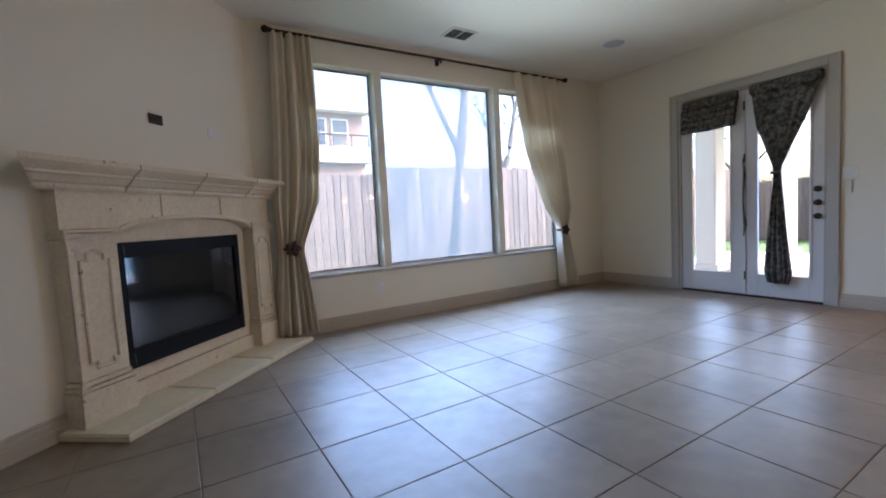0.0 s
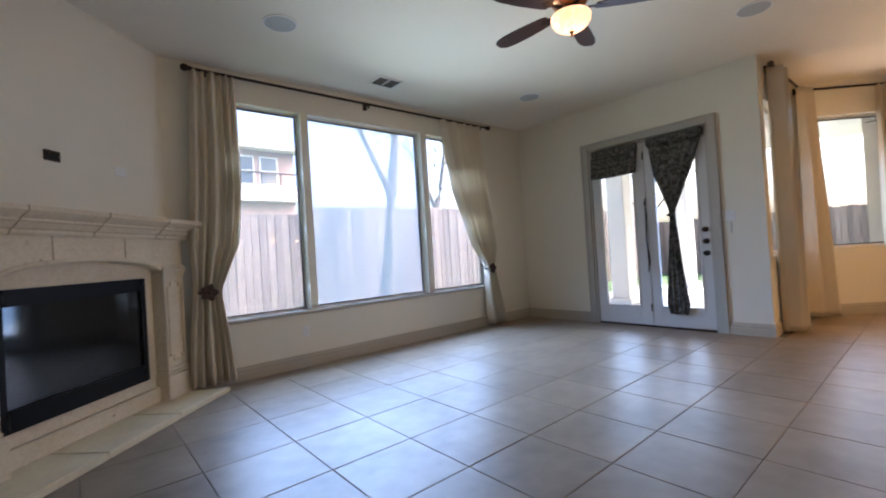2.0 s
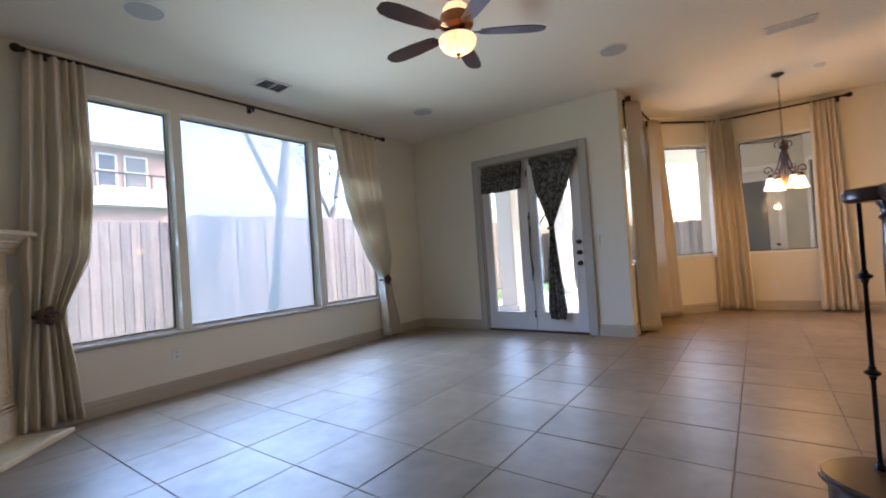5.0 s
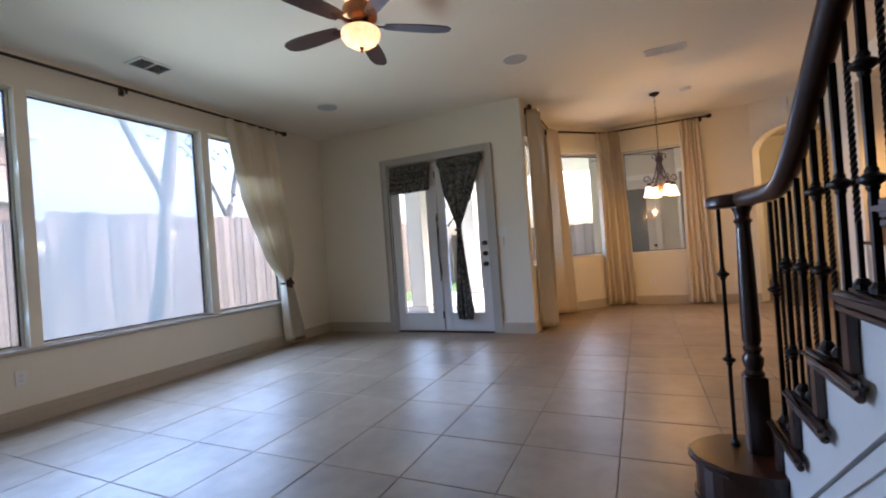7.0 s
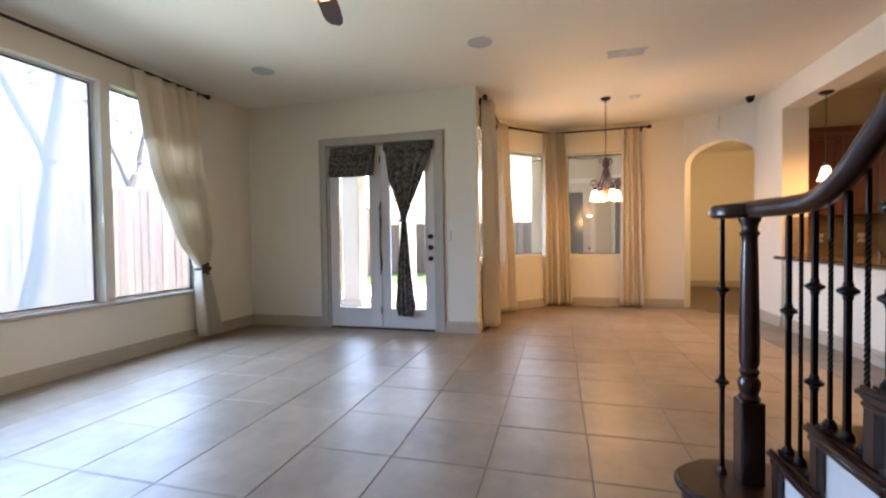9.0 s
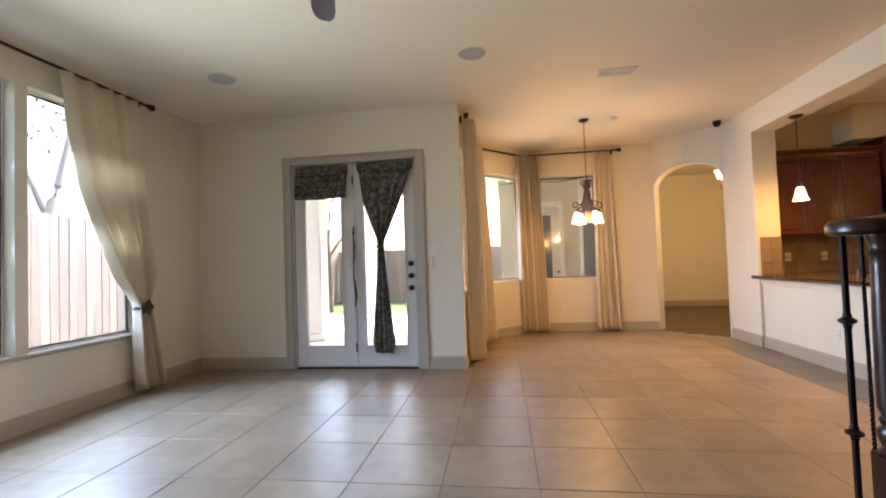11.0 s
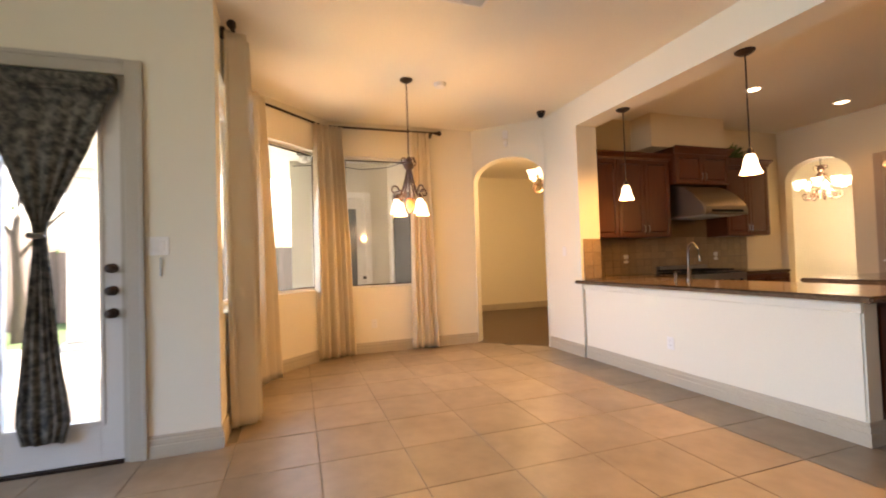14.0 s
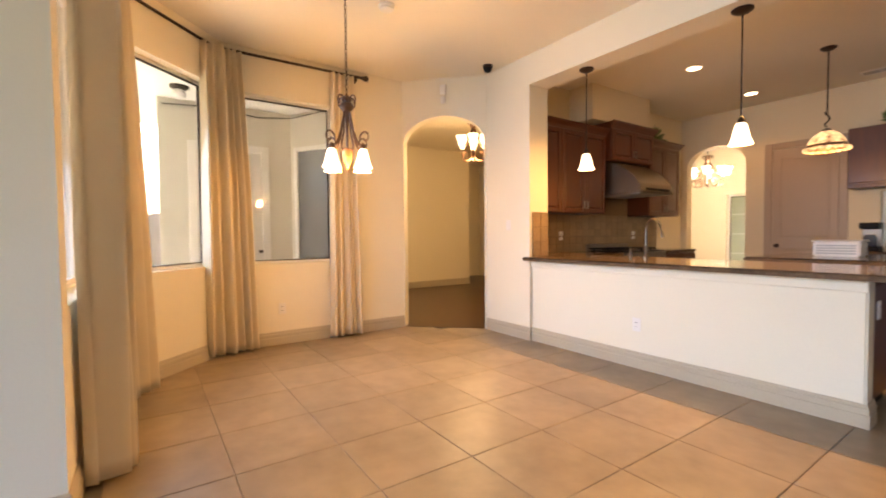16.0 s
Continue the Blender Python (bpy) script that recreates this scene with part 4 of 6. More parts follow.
# ceiling fan
fan = thing("ceiling_fan", pose(3.98, 1.94, H), "five-blade dark wood ceiling fan with a lit amber bowl", "ceiling fan")
part("canopy", lathe([(0.075, 0), (0.075, -0.02), (0.05, -0.05), (0.02, -0.06)], 24), FANMETAL, fan, smooth=True)
part("downrod", tube([(0, 0, -0.05), (0, 0, -0.13)], 0.014, 12), BRONZE, fan)
part("motor", lathe([(0.03, -0.13), (0.07, -0.15), (0.115, -0.18), (0.125, -0.22), (0.12, -0.255), (0.085, -0.285), (0.09, -0.30), (0.06, -0.31)], 28), FANMETAL, fan, smooth=True)
part("upper_glass", lathe([(0.035, -0.095), (0.075, -0.105), (0.095, -0.13), (0.09, -0.15), (0.05, -0.155)], 24), BOWL, fan, "lit amber upper glass", smooth=True)
part("light_fitter", lathe([(0.06, -0.305), (0.105, -0.318), (0.11, -0.335), (0.10, -0.345)], 28), BRONZE, fan, smooth=True)
part("bowl", lathe([(0.130, -0.340), (0.136, -0.352), (0.132, -0.385), (0.112, -0.415), (0.075, -0.440), (0.03, -0.450), (0.004, -0.452)], 32), BOWL, fan, "lit amber alabaster bowl", smooth=True)
part("finial", lathe([(0.004, -0.447), (0.018, -0.453), (0.014, -0.465), (0.008, -0.472), (0.011, -0.480), (0.002, -0.490)], 14), BRONZE, fan, smooth=True)
for k in range(5):
    a = 20 + 72 * k
    bl = bmesh.new()
    out = [(0.17, 0.045), (0.22, 0.056), (0.40, 0.070), (0.54, 0.070), (0.61, 0.058), (0.648, 0.028)]
    poly = [(x, y) for x, y in out] + [(x, -y) for x, y in reversed(out)]
    prism(poly, -0.004, 0.004, bl)
    bmesh.ops.bevel(bl, geom=bl.edges[:], offset=0.002, segments=1, affect="EDGES")
    bmesh.ops.transform(bl, matrix=pose(0, 0, -0.298, 0, 0, a) @ pose(0, 0, 0, 8, 0, 0), verts=bl.verts)
    blade = part("blade", bl, FANWOOD, fan)
    ir = prism([(0.08, 0.018), (0.15, 0.012), (0.20, 0.035), (0.245, 0.0), (0.20, -0.035), (0.15, -0.012), (0.08, -0.018)], -0.012, -0.006)
    bmesh.ops.transform(ir, matrix=pose(0, 0, -0.292, 0, 0, a) @ pose(0, 0, 0, 8, 0, 0), verts=ir.verts)
    part("blade_iron", ir, BRONZE, blade)

SHADE_P = [(0.022, 0.0), (0.034, -0.012), (0.046, -0.05), (0.056, -0.10), (0.070, -0.140), (0.079, -0.155), (0.075, -0.155), (0.052, -0.10), (0.042, -0.05), (0.030, -0.016)]


def glass_shade(at, parent, scale=1.0, name="shade"):
    bm = lathe([(r * scale, z * scale) for r, z in SHADE_P], 20, None, at)
    return part(name, bm, SHADE, parent, "lit frosted glass shade", smooth=True)


def scroll(centre, a0, a1, r0, r1, plane, n=18):
    pts = []
    for k in range(n + 1):
        t = k / n
        a, r = radians(a0 + (a1 - a0) * t), r0 + (r1 - r0) * t
        pts.append((centre[0] + plane[0] * r * math.cos(a), centre[1] + plane[1] * r * math.cos(a), centre[2] + r * math.sin(a)))
    return pts


def chandelier(x, y, top, drop, arms, reach, label, urn=True, scale=1.0, up=False, turn=20.0):
    """Iron chandelier: top is the ceiling height, drop the distance down to the shades' lower rims."""
    c = thing("chandelier", pose(x, y, top), label, "chandelier", "chandeliers")
    zb = -drop
    part("canopy", lathe([(0.065, 0), (0.065, -0.012), (0.04, -0.03), (0.01, -0.04)], 24), BRONZE, c, smooth=True)
    links = bmesh.new()
    n = int((drop - 0.62) / 0.034)
    for k in range(n):
        z = -0.04 - 0.034 * (k + 0.5)
        ring = [((0.010 if k % 2 else 0) * math.cos(q), (0 if k % 2 else 0.010) * math.cos(q), z + 0.022 * math.sin(q)) for q in [2 * math.pi * j / 8 for j in range(9)]]
        tube(ring, 0.003, 5, links)
    part("chain", links, BRONZE, c)
    zt = -0.04 - 0.034 * n
    part("hub", lathe([(0.004, zt), (0.026, zt - 0.03), (0.018, zt - 0.06), (0.050, zt - 0.085), (0.054, zt - 0.115), (0.032, zt - 0.14), (0.016, zt - 0.20), (0.009, zb + 0.30), (0.009, zb + 0.165)], 16), SCROLLIRON, c, smooth=True)
    if urn:
        part("urn", lathe([(0.012, zb + 0.185), (0.036, zb + 0.175), (0.044, zb + 0.145), (0.036, zb + 0.10), (0.018, zb + 0.06), (0.008, zb + 0.04), (0.002, zb + 0.02)], 20), AMBERURN, c, "amber glass urn", smooth=True)
    for k in range(4):
        q = math.pi / 2 * k + 0.4
        d = (math.cos(q), math.sin(q))
        part("cage_bar", tube([(d[0] * 0.028, d[1] * 0.028, zt - 0.13), (d[0] * 0.030, d[1] * 0.030, zt - 0.20), (d[0] * 0.034, d[1] * 0.034, zb + 0.32), (d[0] * 0.062, d[1] * 0.062, zb + 0.22), (d[0] * 0.066, d[1] * 0.066, zb + 0.19), (d[0] * 0.045, d[1] * 0.045, zb + 0.165)], 0.006, 6), SCROLLIRON, c, smooth=True)
    for k in range(arms):
        a = 2 * math.pi * k / arms + radians(turn)
        d = (math.cos(a), math.sin(a))
        arm = []
        for t in [j / 14 for j in range(15)]:
            r = 0.02 + (reach - 0.02) * t
            z = (zt - 0.12) * (1 - t) ** 1.6 + (zb + 0.20) * (1 - (1 - t) ** 1.6) - 0.05 * math.sin(math.pi * t)
            arm.append((d[0] * r, d[1] * r, z))
        am_ = part("arm", tube(arm, 0.009, 6), SCROLLIRON, c, smooth=True)
        part("scroll", tube(scroll((d[0] * (reach + 0.02), d[1] * (reach + 0.02), zb + 0.245), 200, -170, 0.055, 0.016, d), 0.0075, 6), SCROLLIRON, am_, smooth=True)
        part("top_scroll", tube(scroll((d[0] * 0.055, d[1] * 0.055, zt - 0.055), -60, 250, 0.042, 0.014, d), 0.007, 6), SCROLLIRON, am_, smooth=True)
        part("socket_cup", lathe([(0.012, 0.035), (0.026, 0.012), (0.028, -0.004), (0.01, -0.01)], 12, None, (d[0] * reach, d[1] * reach, zb + 0.165)), SCROLLIRON, am_, smooth=True)
        if up:
            part("lower_scroll", tube(scroll((d[0] * reach * 0.62, d[1] * reach * 0.62, zb + 0.06), 130, 480, 0.115, 0.03, d), 0.010, 6), SCROLLIRON, am_, smooth=True)
            bm = lathe([(r * scale, -z * scale) for r, z in SHADE_P], 18, None, (d[0] * reach, d[1] * reach, zb + 0.17))
            part("shade", bm, SHADE, am_, "lit frosted glass shade", smooth=True)
        else:
            glass_shade((d[0] * reach, d[1] * reach, zb + 0.158), am_, scale)
    return c


chandelier(7.97, -0.03, H, 1.40, 4, 0.165, "iron scroll chandelier with lit bell shades and an amber urn", scale=0.92, turn=23.0)
chandelier(9.8, -2.75, H, 0.78, 6, 0.20, "lit hall chandelier with upturned frosted shades", urn=False, up=True)
chandelier(8.78, -7.75, H, 0.98, 8, 0.34, "lit dining chandelier with upturned frosted shades", urn=False, up=True)


def pendant(x, y, top, bottom):
    p = thing("pendant_light", pose(x, y, top), "lit frosted bell pendant on a bronze rod", "pendant light", "bar pendants")
    part("canopy", lathe([(0.07, 0), (0.07, -0.010), (0.045, -0.028), (0.012, -0.036)], 24), BRONZE, p, smooth=True)
    part("rod", tube([(0, 0, -0.03), (0, 0, bottom - top + 0.20)], 0.006, 8), BRONZE, p)
    part("socket_cup", lathe([(0.008, 0.05), (0.024, 0.03), (0.028, 0.0), (0.01, -0.005)], 14, None, (0, 0, bottom - top + 0.155)), BRONZE, p, smooth=True)
    glass_shade((0, 0, bottom - top + 0.158), p)


pendant(7.42, -2.255, 2.735, 1.765)
pendant(6.095, -2.255, 2.735, 1.775)
tp = thing("island_pendant", pose(6.2, -4.58, H), "lit amber stained glass pendant with a scalloped rim", "pendant light")
part("canopy", lathe([(0.07, 0), (0.07, -0.010), (0.045, -0.028), (0.012, -0.036)], 24), BRONZE, tp, smooth=True)
part("rod", tube([(0, 0, -0.03), (0, 0, -0.70)], 0.007, 8), BRONZE, tp)
part("twist", tube([(0.018 * math.cos(q), 0.018 * math.sin(q), -0.66 - 0.030 * q / 1.5) for q in [k * 0.5 for k in range(17)]], 0.008, 6), BRONZE, tp)
part("cap", lathe([(0.02, -0.83), (0.045, -0.85), (0.05, -0.862)], 20), BRONZE, tp)
part("dome", lathe([(0.05, -0.86), (0.09, -0.88), (0.135, -0.93), (0.165, -1.0)], 32), TIFFANY, tp, "amber stained glass", smooth=True)
part("dark_band", lathe([(0.167, -0.998), (0.185, -1.04), (0.183, -1.042), (0.165, -1.0)], 32), LEADGLASS, tp, smooth=True)
for k in range(20):
    a = 2 * math.pi * k / 20
    bm = lathe([(0.002, -0.02), (0.03, -0.008), (0.034, 0.006), (0.02, 0.02)], 8)
    bmesh.ops.scale(bm, vec=(1, 0.35, 1), verts=bm.verts)
    bmesh.ops.transform(bm, matrix=pose(0.188 * math.cos(a), 0.188 * math.sin(a), -1.048, 0, 0, math.degrees(a) + 90), verts=bm.verts)
    part("scallop", bm, TIFFANY, tp, smooth=True)

# ---- staircase ----
RISE, RUN, Y_ST, ST_W = 0.198, 0.243, -0.13, 1.10
NOSE2 = 3.535
stair = thing("staircase", pose(0, 0, 0), "dark wood staircase with a white side wall and iron balusters", "staircase", kind="")


def nose_x(n):
    return NOSE2 - RUN * (n - 2)


# curved starting step
bull = [(3.30, Y_ST - ST_W), (3.82, Y_ST - ST_W)]
bull += [(3.62 + 0.20 * math.cos(q), -0.10 + 0.25 * math.sin(q)) for q in [radians(-20 + 250 * k / 22) for k in range(23)]]
bull += [(3.30, -0.16)]
bm = prism(bull, RISE - 0.036, RISE)
bmesh.ops.bevel(bm, geom=[e for e in bm.edges if abs(e.verts[0].co.z - e.verts[1].co.z) < 1e-4], offset=0.012, segments=3, affect="EDGES")
first = part("starting_step", bm, OAK, stair)
cen = Vector((3.56, -0.45))
part("curved_riser", prism([tuple(cen + (Vector(p) - cen) * 0.955) for p in bull], 0.0, RISE - 0.037), OAK, first)
part("shoe_moulding", prism([tuple(cen + (Vector(p) - cen) * 0.972) for p in bull], 0.0, 0.022), OAK, first)
STEPS = 12
for n in range(2, STEPS + 1):
    x1, z = nose_x(n), RISE * n
    bm = box(x1 - RUN - 0.03, x1, Y_ST - ST_W, Y_ST - 0.03, z - 0.034, z, 0.010, None, 2)
    tr = part("tread", bm, OAK, stair)
    bm = box(x1 - RUN - 0.115, x1, Y_ST - 0.03, Y_ST, z - 0.034, z, 0.012, None, 2)
    box(x1 - RUN - 0.095, x1 - 0.012, Y_ST - 0.03, Y_ST - 0.010, z - 0.056, z - 0.034, 0.006, bm)
    part("return_nosing", bm, OAK, tr)
    part("riser", box(x1 - 0.045, x1 - 0.028, Y_ST - ST_W, Y_ST - 0.032, z - RISE + 0.001, z - 0.035), OAK, tr)
    part("riser_end", box(x1 - 0.058, x1 - 0.016, Y_ST - 0.038, Y_ST - 0.016, z - RISE + 0.001, z - 0.035, 0.003), OAK, tr)
# white side wall under the treads
side = [(3.46, 0.0)]
for n in range(2, STEPS + 1):
    side += [(nose_x(n) - 0.03, RISE * (n - 1) - 0.0), (nose_x(n) - 0.03, RISE * n - 0.035)]
side += [(X_LEFT + 0.002, RISE * STEPS - 0.035), (X_LEFT + 0.002, 0.0)]
bm = bmesh.new()
f = [bm.verts.new((x, Y_ST - 0.04, z)) for x, z in side]
g = [bm.verts.new((x, Y_ST - 0.16, z)) for x, z in side]
bm.faces.new(f), bm.faces.new(g)
for k in range(len(f)):
    j = (k + 1) % len(f)
    bm.faces.new((f[k], f[j], g[j], g[k]))
part("side_wall", bm, STAIRP, stair, "white painted side wall")
bm = bmesh.new()
slope = RISE / RUN
for off, wdt, outp in ((-0.44, 0.11, 0.012), (-0.405, 0.028, 0.022), (-0.48, 0.02, 0.020)):
    xa, xb = 3.15, X_LEFT + 0.01
    za = lambda x: RISE * 2 + (NOSE2 - x) * slope + off
    q = [(xa, max(0.0, za(xa) - wdt)), (xa, max(0.02, za(xa))), (xb, za(xb)), (xb, za(xb) - wdt)]
    a = [bm.verts.new((x, Y_ST - 0.041, z)) for x, z in q]
    b = [bm.verts.new((x, Y_ST - 0.04 + outp, z)) for x, z in q]
    bm.faces.new(a), bm.faces.new(b)
    for k in range(4):
        bm.faces.new((a[k], a[(k + 1) % 4], b[(k + 1) % 4], b[k]))
part("skirt_moulding", bm, STAIRP, stair, "white sloping skirt moulding")
# newel and handrail
NX, NY = 3.655, -0.125
bm = box(NX - 0.042, NX + 0.042, NY - 0.042, NY + 0.042, RISE, 0.525, 0.005)
newel = part("newel_post", bm, OAK, stair)
part("turned_shaft", lathe([(0.036, 0.525), (0.040, 0.535), (0.030, 0.55), (0.038, 0.575), (0.040, 0.60), (0.028, 0.62), (0.036, 0.64), (0.028, 0.655), (0.035, 0.675), (0.035, 0.76), (0.033, 0.90), (0.030, 1.05), (0.027, 1.15), (0.027, 1.17), (0.036, 1.183), (0.027, 1.197), (0.030, 1.22), (0.038, 1.235), (0.038, 1.245)], 20, None, (NX, NY, 0)), OAK, newel, smooth=True)
ZR0 = 1.245
cap = lathe([(0.085, ZR0), (0.098, ZR0 + 0.012), (0.100, ZR0 + 0.035), (0.088, ZR0 + 0.052), (0.03, ZR0 + 0.060), (0.002, ZR0 + 0.062)], 28, None, (NX + 0.015, NY + 0.035, 0))
part("volute", cap, OAK, newel, smooth=True)


def rail_z(x):
    return RISE * 2 + (NOSE2 - x) * slope + 0.615


pts = [(NX, NY + 0.02, ZR0 + 0.030), (3.55, NY + 0.01, ZR0 + 0.030), (3.42, NY - 0.025, ZR0 + 0.030), (3.32, Y_ST - 0.035, ZR0 + 0.034)]
for t in (0.25, 0.5, 0.75, 1.0):
    x = 3.32 - 0.22 * t
    pts.append((x, Y_ST - 0.035, ZR0 + 0.034 + (rail_z(3.10) - ZR0 - 0.034) * t ** 1.7))
pts += [(2.6, Y_ST - 0.035, rail_z(2.6)), (1.6, Y_ST - 0.035, rail_z(1.6)), (X_LEFT + 0.02, Y_ST - 0.035, rail_z(X_LEFT + 0.02))]
hr = tube(pts, 0.033, 12)
part("handrail", hr, OAK, stair, "glossy dark wood handrail", smooth=True)


def rail_under(x):
    for (xa, _, za_), (xb, _, zb_) in zip(pts, pts[1:]):
        if xb <= x <= xa:
            return za_ + (zb_ - za_) * (xa - x) / (xa - xb) - 0.028
    return ZR0


def baluster(x, y, z0, z1, style):
    """style 0: plain twisted; 1: one knuckle; 2: two knuckles."""
    h = z1 - z0
    bm = bmesh.new()
    if style == 0:
        n = 110
        rings = []
        for k in range(n + 1):
            z = z0 + h * k / n
            tw = 0.0 if z < z0 + 0.25 * h or z > z0 + 0.85 * h else (z - z0 - 0.25 * h) * 95
            rings.append([bm.verts.new((x + 0.0070 * math.cos(tw + math.pi / 4 + math.pi / 2 * j), y + 0.0070 * math.sin(tw + math.pi / 4 + math.pi / 2 * j), z)) for j in range(4)])
        for a, b in zip(rings, rings[1:]):
            for j in range(4):
                bm.faces.new((a[j], a[(j + 1) % 4], b[(j + 1) % 4], b[j]))
    else:
        box(x - 0.0075, x + 0.0075, y - 0.0075, y + 0.0075, z0, z1, 0.001, bm)
    b_ = part("baluster", bm, IRON, stair)
    shoe = lathe([(0.019, 0.0), (0.019, 0.012), (0.010, 0.026)], 10, None, (x, y, z0))
    part("shoe", shoe, IRON, b_)
    for share in {0: (), 1: (0.60,), 2: (0.36, 0.72)}[style]:
        kn = lathe([(0.009, -0.028), (0.013, -0.020), (0.012, -0.014), (0.026, -0.004), (0.026, 0.004), (0.012, 0.014), (0.013, 0.020), (0.009, 0.028)], 12, None, (x, y, z0 + h * share))
        part("knuckle", kn, IRON, b_, smooth=True)


baluster(3.70, -0.045, RISE, ZR0 + 0.005, 2)
baluster(3.765, -0.150, RISE, ZR0 + 0.005, 0)
k = 0
for n in range(2, STEPS + 1):
    for d in (0.045, 0.125, 0.205):
        x = nose_x(n) - d
        z1 = rail_under(x)
        if z1 - RISE * n > 0.2:
            baluster(x, Y_ST - 0.055, RISE * n, z1, (1, 0, 2, 0)[k % 4])
        k += 1

# ---- kitchen ----
bar = part("bar_wall", box(5.385, 8.025, Y_BAR - 0.15, Y_BAR, 0, 0.862, 0.012, None, 3), WALL)
tagged(bar, "cream painted half wall under the bar top", "wall", kind="structure")
tagged(part("trim_bar", moulding((8.025, Y_BAR, 0), (5.385, Y_BAR, 0), [(0.0, 0.79), (0.012, 0.795), (0.012, 0.845), (0.03, 0.862), (0.0, 0.862)], None, 0, 0), WALL), "cream moulding under the bar top", "trim", kind="structure")


def rounded_slab(x0, x1, y0, y1, z0, z1):
    b = box(x0, x1, y0, y1, z0, z1)
    bmesh.ops.bevel(b, geom=b.edges[:], offset=0.014, segments=3, affect="EDGES")
    return b


tagged(part("bar_top", rounded_slab(5.28, 8.07, -2.98, Y_BAR + 0.112, 0.863, 0.903), GRANITE, smooth=True), "polished brown granite bar top with a sink", "worktop")


def panel_door(y0, y1, z0, z1, x, parent, handle=None, arched=False):
    """A framed cabinet door that faces -x."""
    bm = bmesh.new()
    s = 0.055
    for a in ((y0, y0 + s, z0, z1), (y1 - s, y1, z0, z1), (y0 + s, y1 - s, z0, z0 + s), (y0 + s, y1 - s, z1 - s, z1)):
        box(x - 0.022, x, *a[:2], *a[2:], 0.004, bm)
    d = part("door", bm, CHERRY, parent)
    part("raised_panel", box(x - 0.016, x, y0 + s + 0.004, y1 - s - 0.004, z0 + s + 0.004, z1 - s - 0.004, 0.012), CHERRY, d)
    if handle is not None:
        part("handle", tube([(x - 0.022, handle, z0 + 0.05), (x - 0.045, handle, z0 + 0.065), (x - 0.045, handle, z0 + 0.135), (x - 0.022, handle, z0 + 0.15)], 0.005, 6), STEEL, d, "slim metal handle")
    return d


def cabinet(name, y0, y1, z0, z1, x, depth, doors, crown, label, group):
    c = thing(name, pose(0, 0, 0), label, "cabinet", group)
    part("body", box(x, x + depth, y0, y1, z0, z1, 0.003), CHERRY, c)
    w = (y1 - y0) / doors
    for k in range(doors):
        a, b = y0 + k * w + 0.004, y0 + (k + 1) * w - 0.004
        panel_door(a, b, z0 + 0.01, z1 - 0.01, x, c, (b - 0.03) if k % 2 == 0 and doors > 1 else a + 0.03)
    if crown:
        part("crown", moulding((x - 0.0, y1 + 0.0, 0), (x - 0.0, y0 - 0.0, 0), [(0, z1 - 0.01), (0.025, z1 - 0.01), (0.032, z1 + 0.02), (0.06, z1 + 0.05), (0.075, z1 + 0.06), (0.075, z1 + 0.08), (0, z1 + 0.08)], None, 0.6, 0.6), CHERRY, c)
        part("crown_top", box(x, x + depth, y0, y1, z1, z1 + 0.08, 0.0), CHERRY, c)
    return c


XC = 8.22
UP = "upper kitchen cabinets"
cabinet("upper_cabinet", -3.68, -2.40, 1.40, 2.42, XC, 0.325, 3, True, "tall cherry wood upper cabinet with three framed doors", UP)
cabinet("hood_cabinet", -4.68, -3.70, 2.10, 2.52, XC - 0.08, 0.405, 2, True, "raised cherry wood cabinet over the range hood", UP)
cabinet("upper_cabinet", -5.55, -4.71, 1.40, 2.42, XC, 0.325, 2, True, "cherry wood upper cabinet beside the range hood", UP)
tagged(part("wall_chimney", box(8.19, X_KWALL, -4.70, -3.39, 2.604, H), KWALL), "tan boxed chimney above the hood cabinet", "wall", kind="structure")
hood = thing("range_hood", pose(0, 0, 0), "sloping brushed steel range hood under a cabinet", "range hood")
prof = [(8.54, 1.655), (7.76, 1.655), (7.75, 1.665), (7.75, 1.74), (7.79, 1.80), (7.85, 1.87), (7.92, 1.935), (8.0, 1.995), (8.08, 2.045), (8.15, 2.075), (8.2, 2.085), (8.54, 2.085)]
bm = bmesh.new()
f = [bm.verts.new((x, -3.75, z)) for x, z in prof]
g = [bm.verts.new((x, -4.50, z)) for x, z in prof]
bm.faces.new(f), bm.faces.new(g)
for k in range(len(f)):
    j = (k + 1) % len(f)
    bm.faces.new((f[k], f[j], g[j], g[k]))
bmesh.ops.bevel(bm, geom=bm.edges[:], offset=0.012, segments=3, affect="EDGES")
part("canopy", bm, STEEL, hood, smooth=True)
part("control_strip", box(7.742, 7.751, -4.40, -3.86, 1.685, 1.715, 0.002), BLACK, hood)
part("filter", box(7.80, 8.40, -4.42, -3.83, 1.645, 1.654), GRILLE, hood)
# base run
LOW = "lower kitchen cabinets"
for a, b in ((-3.68, -2.98), (-5.50, -4.66)):
    cabinet("base_cabinet", a, b, 0.10, 0.86, 7.95, 0.59, 2, False, "cherry wood base cabinet with framed doors", LOW)
for a, b in ((-3.68, -2.40), (-5.52, -4.64)):
    tagged(part("worktop", rounded_slab(7.92, 8.545, a, b, 0.865, 0.905), GRANITE, smooth=True), "polished brown granite worktop beside the range", "worktop", "kitchen worktops")
rng = thing("range", pose(0, 0, 0), "stainless steel gas range with black grates", "range")
part("body", box(7.90, 8.54, -4.62, -3.70, 0.0, 0.90, 0.006), STEEL, rng)
part("oven_door", box(7.875, 7.90, -4.58, -3.74, 0.18, 0.70, 0.006), BLACK, rng)
part("oven_handle", tube([(7.85, -4.5, 0.73), (7.85, -3.8, 0.73)], 0.014, 8), STEEL, rng)
